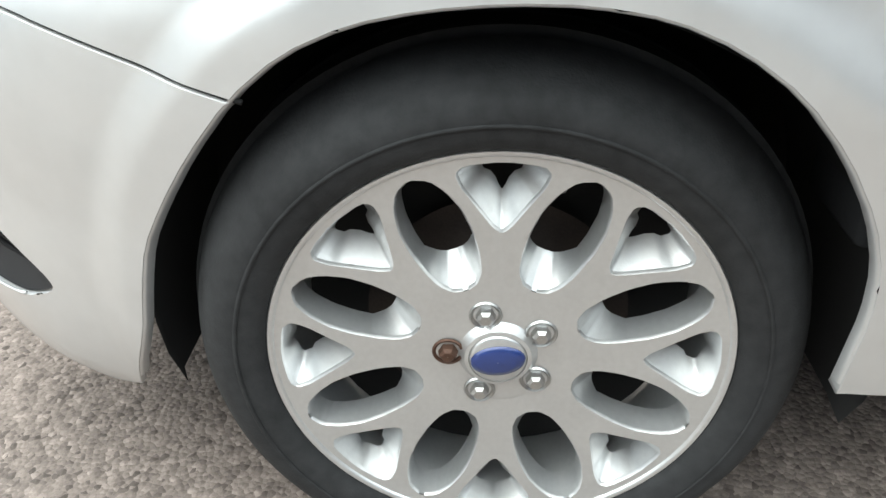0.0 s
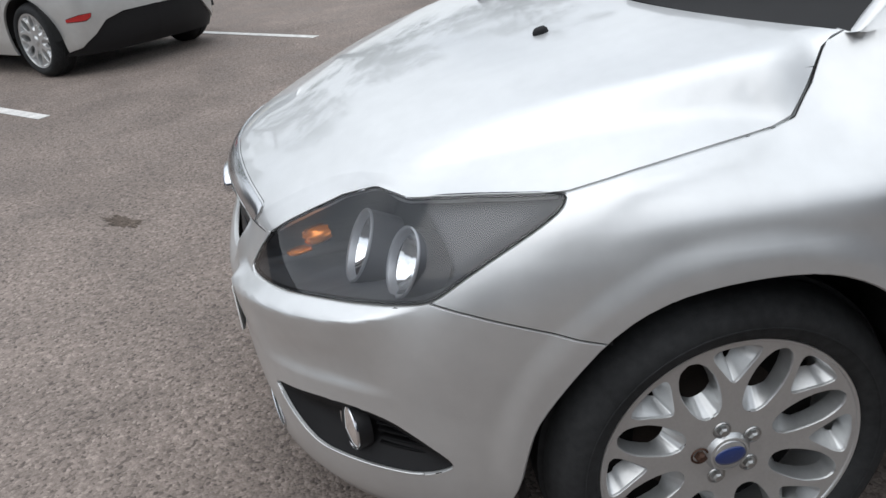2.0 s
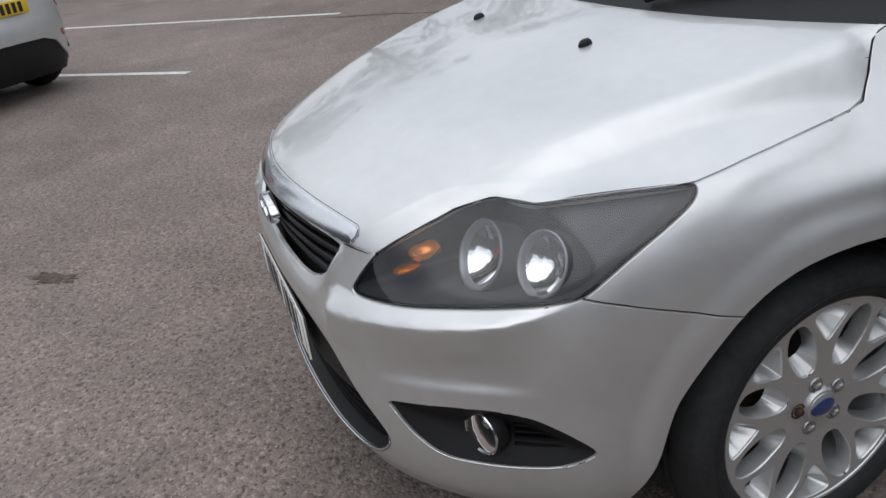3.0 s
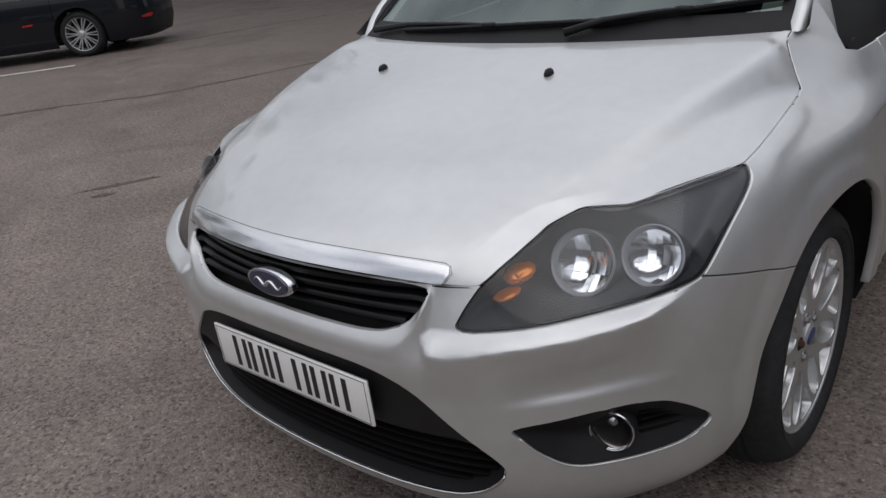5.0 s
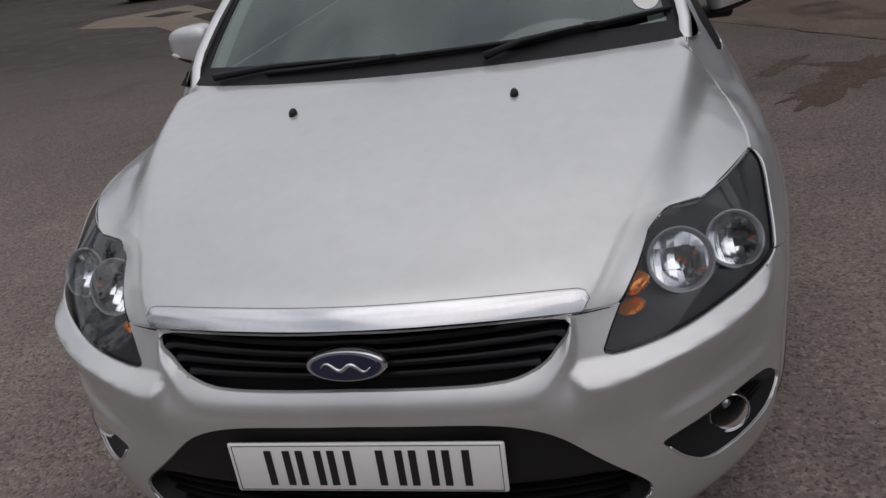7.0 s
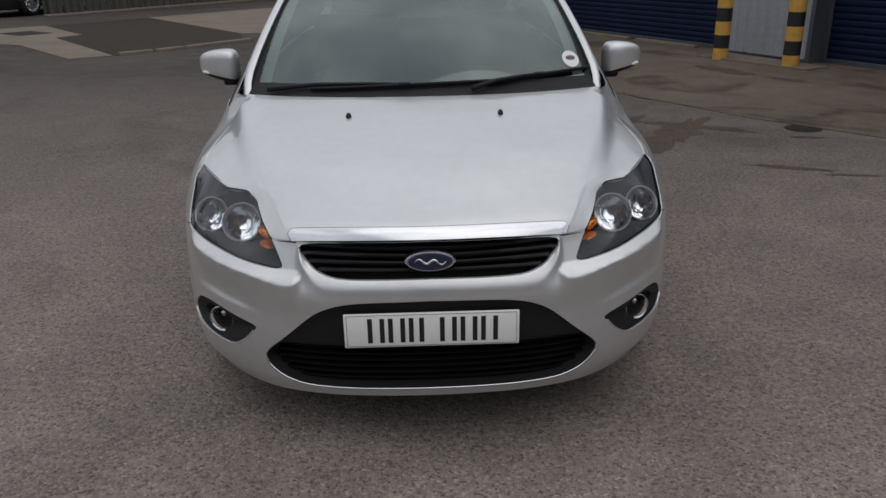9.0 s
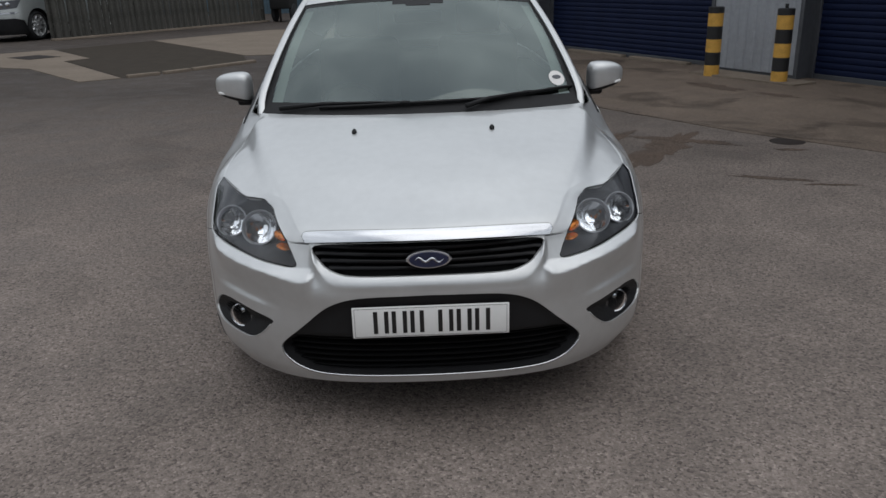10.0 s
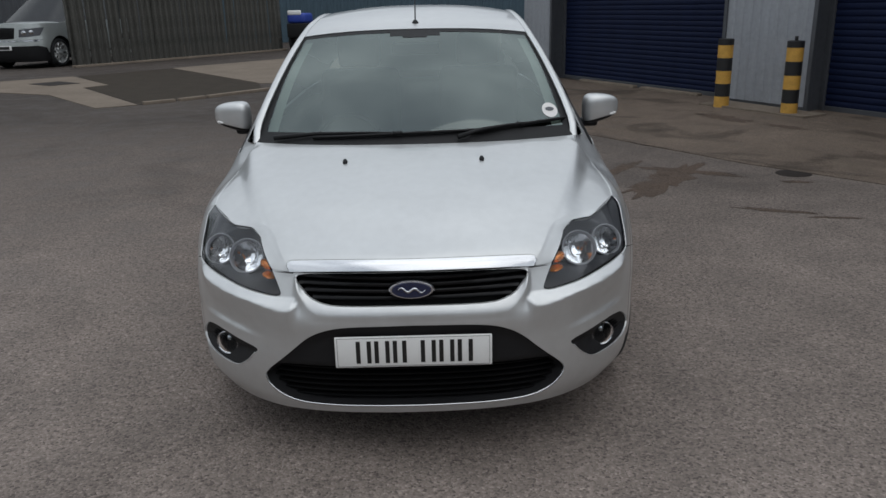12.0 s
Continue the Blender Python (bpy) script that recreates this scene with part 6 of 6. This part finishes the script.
# ---- the yard's far side ----
far = thing("wall_far", "dark clad industrial unit across the yard", "building", Matrix.Translation((-42, 36, 0)), kind="structure")
part("cladding", cladding(0, 35, 0, 6, 0, .4, .04), DARK_SHEET, far, smooth=False)
part("core", box(0, 35, .01, 6, 0, 6), DARK_SHEET, far, smooth=False)
near = thing("wall_near", "dark clad unit closing the yard's entrance side", "building", Matrix.Translation((-30, -24, 0)), kind="structure")
part("cladding", cladding(0, 48, 0, 6, 0, .4, .04), DARK_SHEET, near, smooth=False)
part("core", box(0, 48, -6, -.01, 0, 6), DARK_SHEET, near, smooth=False)


# a row of trees beyond the bays
LEAF = mat("tree_leaves", (.045, .075, .028), .6, vary=.45, scale=.6)
BARK = mat("tree_bark", (.06, .05, .04), .9, vary=.3, scale=6, bump=.6, bump_scale=40)


def tree(x, y, height, spread, seed):
    rnd = random.Random(seed)
    t = thing("tree", "tall leafy broadleaf tree beyond the parking bays", "tree", Matrix.Translation((x, y, 0)), "trees along the yard's edge")
    part("trunk", tube([(0, 0, -.1), (.1, .05, height * .3), (.0, .1, height * .75)], [.24, .17, .05], 8), BARK, t)
    for k in range(5):
        a = k * 1.257 + rnd.random()
        part("limb", tube([(.05, .05, height * (.25 + .08 * k)), (spread * .6 * math.cos(a), spread * .6 * math.sin(a), height * (.45 + .09 * k))], [.09, .03], 6), BARK, t)
    v, f = [], []
    clumps = []
    for k in range(34):
        a, r, h = rnd.uniform(0, 6.283), spread * math.sqrt(rnd.random()), rnd.uniform(.22, 1)
        clumps.append((r * math.cos(a) * (1.1 - .55 * h), r * math.sin(a) * (1.1 - .55 * h), height * h, rnd.uniform(.6, 1.2)))
    for cx, cy, cz, cr in clumps:
        for _ in range(130):
            d = Vector((rnd.gauss(0, 1), rnd.gauss(0, 1), rnd.gauss(0, .8)))
            d *= cr * rnd.random() ** .4 / max(d.length, .01)
            p, a, b = Vector((cx, cy, cz)) + d, Vector((rnd.uniform(-1, 1), rnd.uniform(-1, 1), rnd.uniform(-.5, .5))) * .16, Vector((rnd.uniform(-.6, .6), rnd.uniform(-.6, .6), rnd.uniform(-1, 1))) * .16
            n = len(v)
            v += [p - a, p + b * .6, p + a, p - b * .6]
            f.append((n, n + 1, n + 2, n + 3))
    part("crown", (v, f), LEAF, t, smooth=False)


for x, y, h, w in ((-24, -14, 10, 3.4), (-26, -7.5, 11.5, 3.8), (-25, -1, 9.5, 3.3), (-27, 5.5, 12, 4.0), (-25.5, 12, 10.5, 3.5), (-27, 18, 11, 3.8), (-26, 24.5, 9.5, 3.4)):
    tree(x, y, h, w, int(h * 10 + y))


# ---- ground ----
def tarmac(name, tone=(1, 1, 1), stain=.62, stain_scale=.7, stone_scale=1.0, worn=True):
    """Worn tarmac: stones of differing greys set in binder, damp stains, pale drift of grit."""
    m = bpy.data.materials.new(name)
    m.use_nodes = True
    nt = m.node_tree
    b = nt.nodes["Principled BSDF"]
    N_ = lambda k: nt.nodes.new("ShaderNode" + k)
    tc = N_("TexCoord")
    b.inputs["Specular IOR Level"].default_value = .12
    cells, cells2, big, mid, fine = N_("TexVoronoi"), N_("TexVoronoi"), N_("TexNoise"), N_("TexNoise"), N_("TexNoise")
    cells.inputs["Scale"].default_value, cells2.inputs["Scale"].default_value = 115 * stone_scale, 300 * stone_scale
    big.inputs["Scale"].default_value, big.inputs["Detail"].default_value = .35, 6
    mid.inputs["Scale"].default_value, mid.inputs["Detail"].default_value = 2.6, 8
    fine.inputs["Scale"].default_value, fine.inputs["Detail"].default_value = 40, 6
    for n in (cells, cells2, big, mid, fine):
        nt.links.new(tc.outputs["Object"], n.inputs["Vector"])
    sep = N_("SeparateColor")
    nt.links.new(cells.outputs["Color"], sep.inputs[0])
    stone = N_("ValToRGB")
    e = stone.color_ramp.elements
    e[0].position, e[0].color = 0, (.070, .061, .055, 1)
    e[1].position, e[1].color = 1, (.205, .180, .162, 1)
    e.new(.22).color = (.128, .111, .100, 1)
    e.new(.8).color = (.158, .138, .124, 1)
    nt.links.new(sep.outputs[0], stone.inputs["Fac"])
    sep2 = N_("SeparateColor")
    nt.links.new(cells2.outputs["Color"], sep2.inputs[0])

    def times(a, out, lo, hi, f0, f1):
        r, x = N_("MapRange"), N_("Mix")
        r.inputs["From Min"].default_value, r.inputs["From Max"].default_value = f0, f1
        r.inputs["To Min"].default_value, r.inputs["To Max"].default_value = lo, hi
        nt.links.new(out, r.inputs["Value"])
        x.data_type, x.blend_type = "RGBA", "MULTIPLY"
        x.inputs[0].default_value = 1
        nt.links.new(a, x.inputs[6])
        nt.links.new(r.outputs[0], x.inputs[7])
        return x.outputs[2]
    c = times(stone.outputs["Color"], sep2.outputs[1], .88, 1.12, 0, 1)
    c = times(c, big.outputs["Fac"], .84, 1.13, .35, .65)
    c = times(c, mid.outputs["Fac"], .87, 1.12, .35, .68)
    c = times(c, fine.outputs["Fac"], .85, 1.15, .35, .65)
    damp = N_("TexNoise")
    damp.inputs["Scale"].default_value, damp.inputs["Detail"].default_value, damp.inputs["Distortion"].default_value = stain_scale, 9, .9
    nt.links.new(tc.outputs["Object"], damp.inputs["Vector"])
    c = times(c, damp.outputs["Fac"], 1, stain, .53, .64)
    # paler at low y, darker as y grows, the change warped by noise
    sep3, y_slant, warp = N_("SeparateXYZ"), N_("Math"), N_("Math")
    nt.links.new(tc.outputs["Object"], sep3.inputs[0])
    y_slant.operation, y_slant.inputs[1].default_value = "MULTIPLY_ADD", .12
    nt.links.new(sep3.outputs["X"], y_slant.inputs[0])
    nt.links.new(sep3.outputs["Y"], y_slant.inputs[2])
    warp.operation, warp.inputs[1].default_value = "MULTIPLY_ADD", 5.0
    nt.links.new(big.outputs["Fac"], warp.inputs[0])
    nt.links.new(y_slant.outputs[0], warp.inputs[2])
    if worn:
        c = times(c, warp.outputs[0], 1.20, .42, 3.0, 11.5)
    tint = N_("Mix")
    tint.data_type, tint.blend_type = "RGBA", "MULTIPLY"
    tint.inputs[0].default_value = 1
    tint.inputs[7].default_value = (*tone, 1)
    nt.links.new(c, tint.inputs[6])
    nt.links.new(tint.outputs[2], b.inputs["Base Color"])
    rr = N_("MapRange")
    rr.inputs["From Min"].default_value, rr.inputs["From Max"].default_value = .35, .6
    rr.inputs["To Min"].default_value, rr.inputs["To Max"].default_value = .62, .9
    nt.links.new(mid.outputs["Fac"], rr.inputs["Value"])
    nt.links.new(rr.outputs[0], b.inputs["Roughness"])
    h, bp = N_("Math"), N_("Bump")
    h.operation = "ADD"
    nt.links.new(cells.outputs["Distance"], h.inputs[0])
    nt.links.new(fine.outputs["Fac"], h.inputs[1])
    bp.inputs["Strength"].default_value, bp.inputs["Distance"].default_value, bp.invert = .6, .005, True
    nt.links.new(h.outputs[0], bp.inputs["Height"])
    nt.links.new(bp.outputs["Normal"], b.inputs["Normal"])
    return m


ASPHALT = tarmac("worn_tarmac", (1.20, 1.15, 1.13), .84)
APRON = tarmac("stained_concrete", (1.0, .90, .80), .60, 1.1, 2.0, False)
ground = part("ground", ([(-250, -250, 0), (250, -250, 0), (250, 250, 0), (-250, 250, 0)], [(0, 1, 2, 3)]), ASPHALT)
tagged(ground, "worn grey-brown tarmac yard with loose grit", "ground", kind="structure")

flat_piece("apron", "stained concrete apron before the roller doors", "ground", [(.75, 8.85), (3.05, 5.0), (5.6, 1.8), (9.5, 2.4), (5.35, 8.9), (2.0, 15.2), (-1.0, 14.0)], APRON, .006)
pts = [(1.85 + 1.96 * k / 24 + .03 * math.sin(k * 1.7) + .02 * math.sin(k * .6), 6.95 - 2.75 * k / 24 + .25 * math.sin(k / 24 * 3.14) * -1) for k in range(25)]
pts = [(x + .03, y + .12) for x, y in pts]
DAMP = tarmac("damp_stain", (.66, .56, .49), .7, 2.0, 1.0, False)
WORN = tarmac("worn_seam_tarmac", (.80, .73, .66), .7, 2.0, 1.0, False)
wide = [.010 + .030 * abs(math.sin(k * .9) * math.sin(k * .37)) for k in range(25)]
flat_piece("slab_joint", "dark tar joint along the concrete apron", "ground", [(x - w, y - w) for (x, y), w in zip(pts, wide)] + [(x + w, y + w) for (x, y), w in reversed(list(zip(pts, wide)))], WORN, .0085, .0012)
for cx, cy, w, d, turn, seed, z in ((2.12, 4.42, .62, .20, 52, 1, .002), (2.42, 4.72, .36, .10, -30, 2, .0028), (1.86, 4.95, .30, .08, 50, 7, .002), (3.90, 7.95, .42, .16, -60, 3, .0078), (4.35, 7.1, .28, .08, -55, 4, .0078),
                                    (2.62, 3.28, .30, .035, -25, 5, .002), (2.95, 3.05, .14, .03, -10, 8, .002), (3.18, 4.20, .12, .04, -20, 6, .002), (-3.42, 1.39, .20, .035, 60, 9, .002), (-3.32, 1.21, .07, .03, 55, 10, .002), (-1.55, -.68, .13, .035, 45, 11, .002),
                                    (-7.15, 2.35, .45, .045, 46, 12, .002), (-6.50, 2.95, .40, .030, 40, 13, .002), (-5.98, 3.55, .42, .055, 62, 14, .002), (-5.62, 4.35, .45, .035, 70, 15, .002),
                                    (-10.3, 5.95, .55, .05, 52, 16, .002), (-9.75, 6.85, .60, .035, 66, 17, .002), (-9.3, 7.8, .50, .04, 60, 18, .002)):
    rnd = random.Random(seed)
    ring = []
    for k in range(96):
        a = 2 * math.pi * k / 96
        r = 1 + .22 * math.sin(2 * a + seed) + .16 * math.sin(5 * a + seed * 2) + .13 * math.sin(11 * a + seed * 3) + .09 * math.sin(19 * a + seed) + rnd.uniform(-.08, .08)
        x, y, c, s = w * r * math.cos(a), d * r * math.sin(a), math.cos(radians(turn)), math.sin(radians(turn))
        ring.append((cx + x * c - y * s, cy + x * s + y * c))
    flat_piece("damp_patch", "dark damp stain on the worn ground", "stain", ring, DAMP if seed < 9 else WORN, z, .0012)
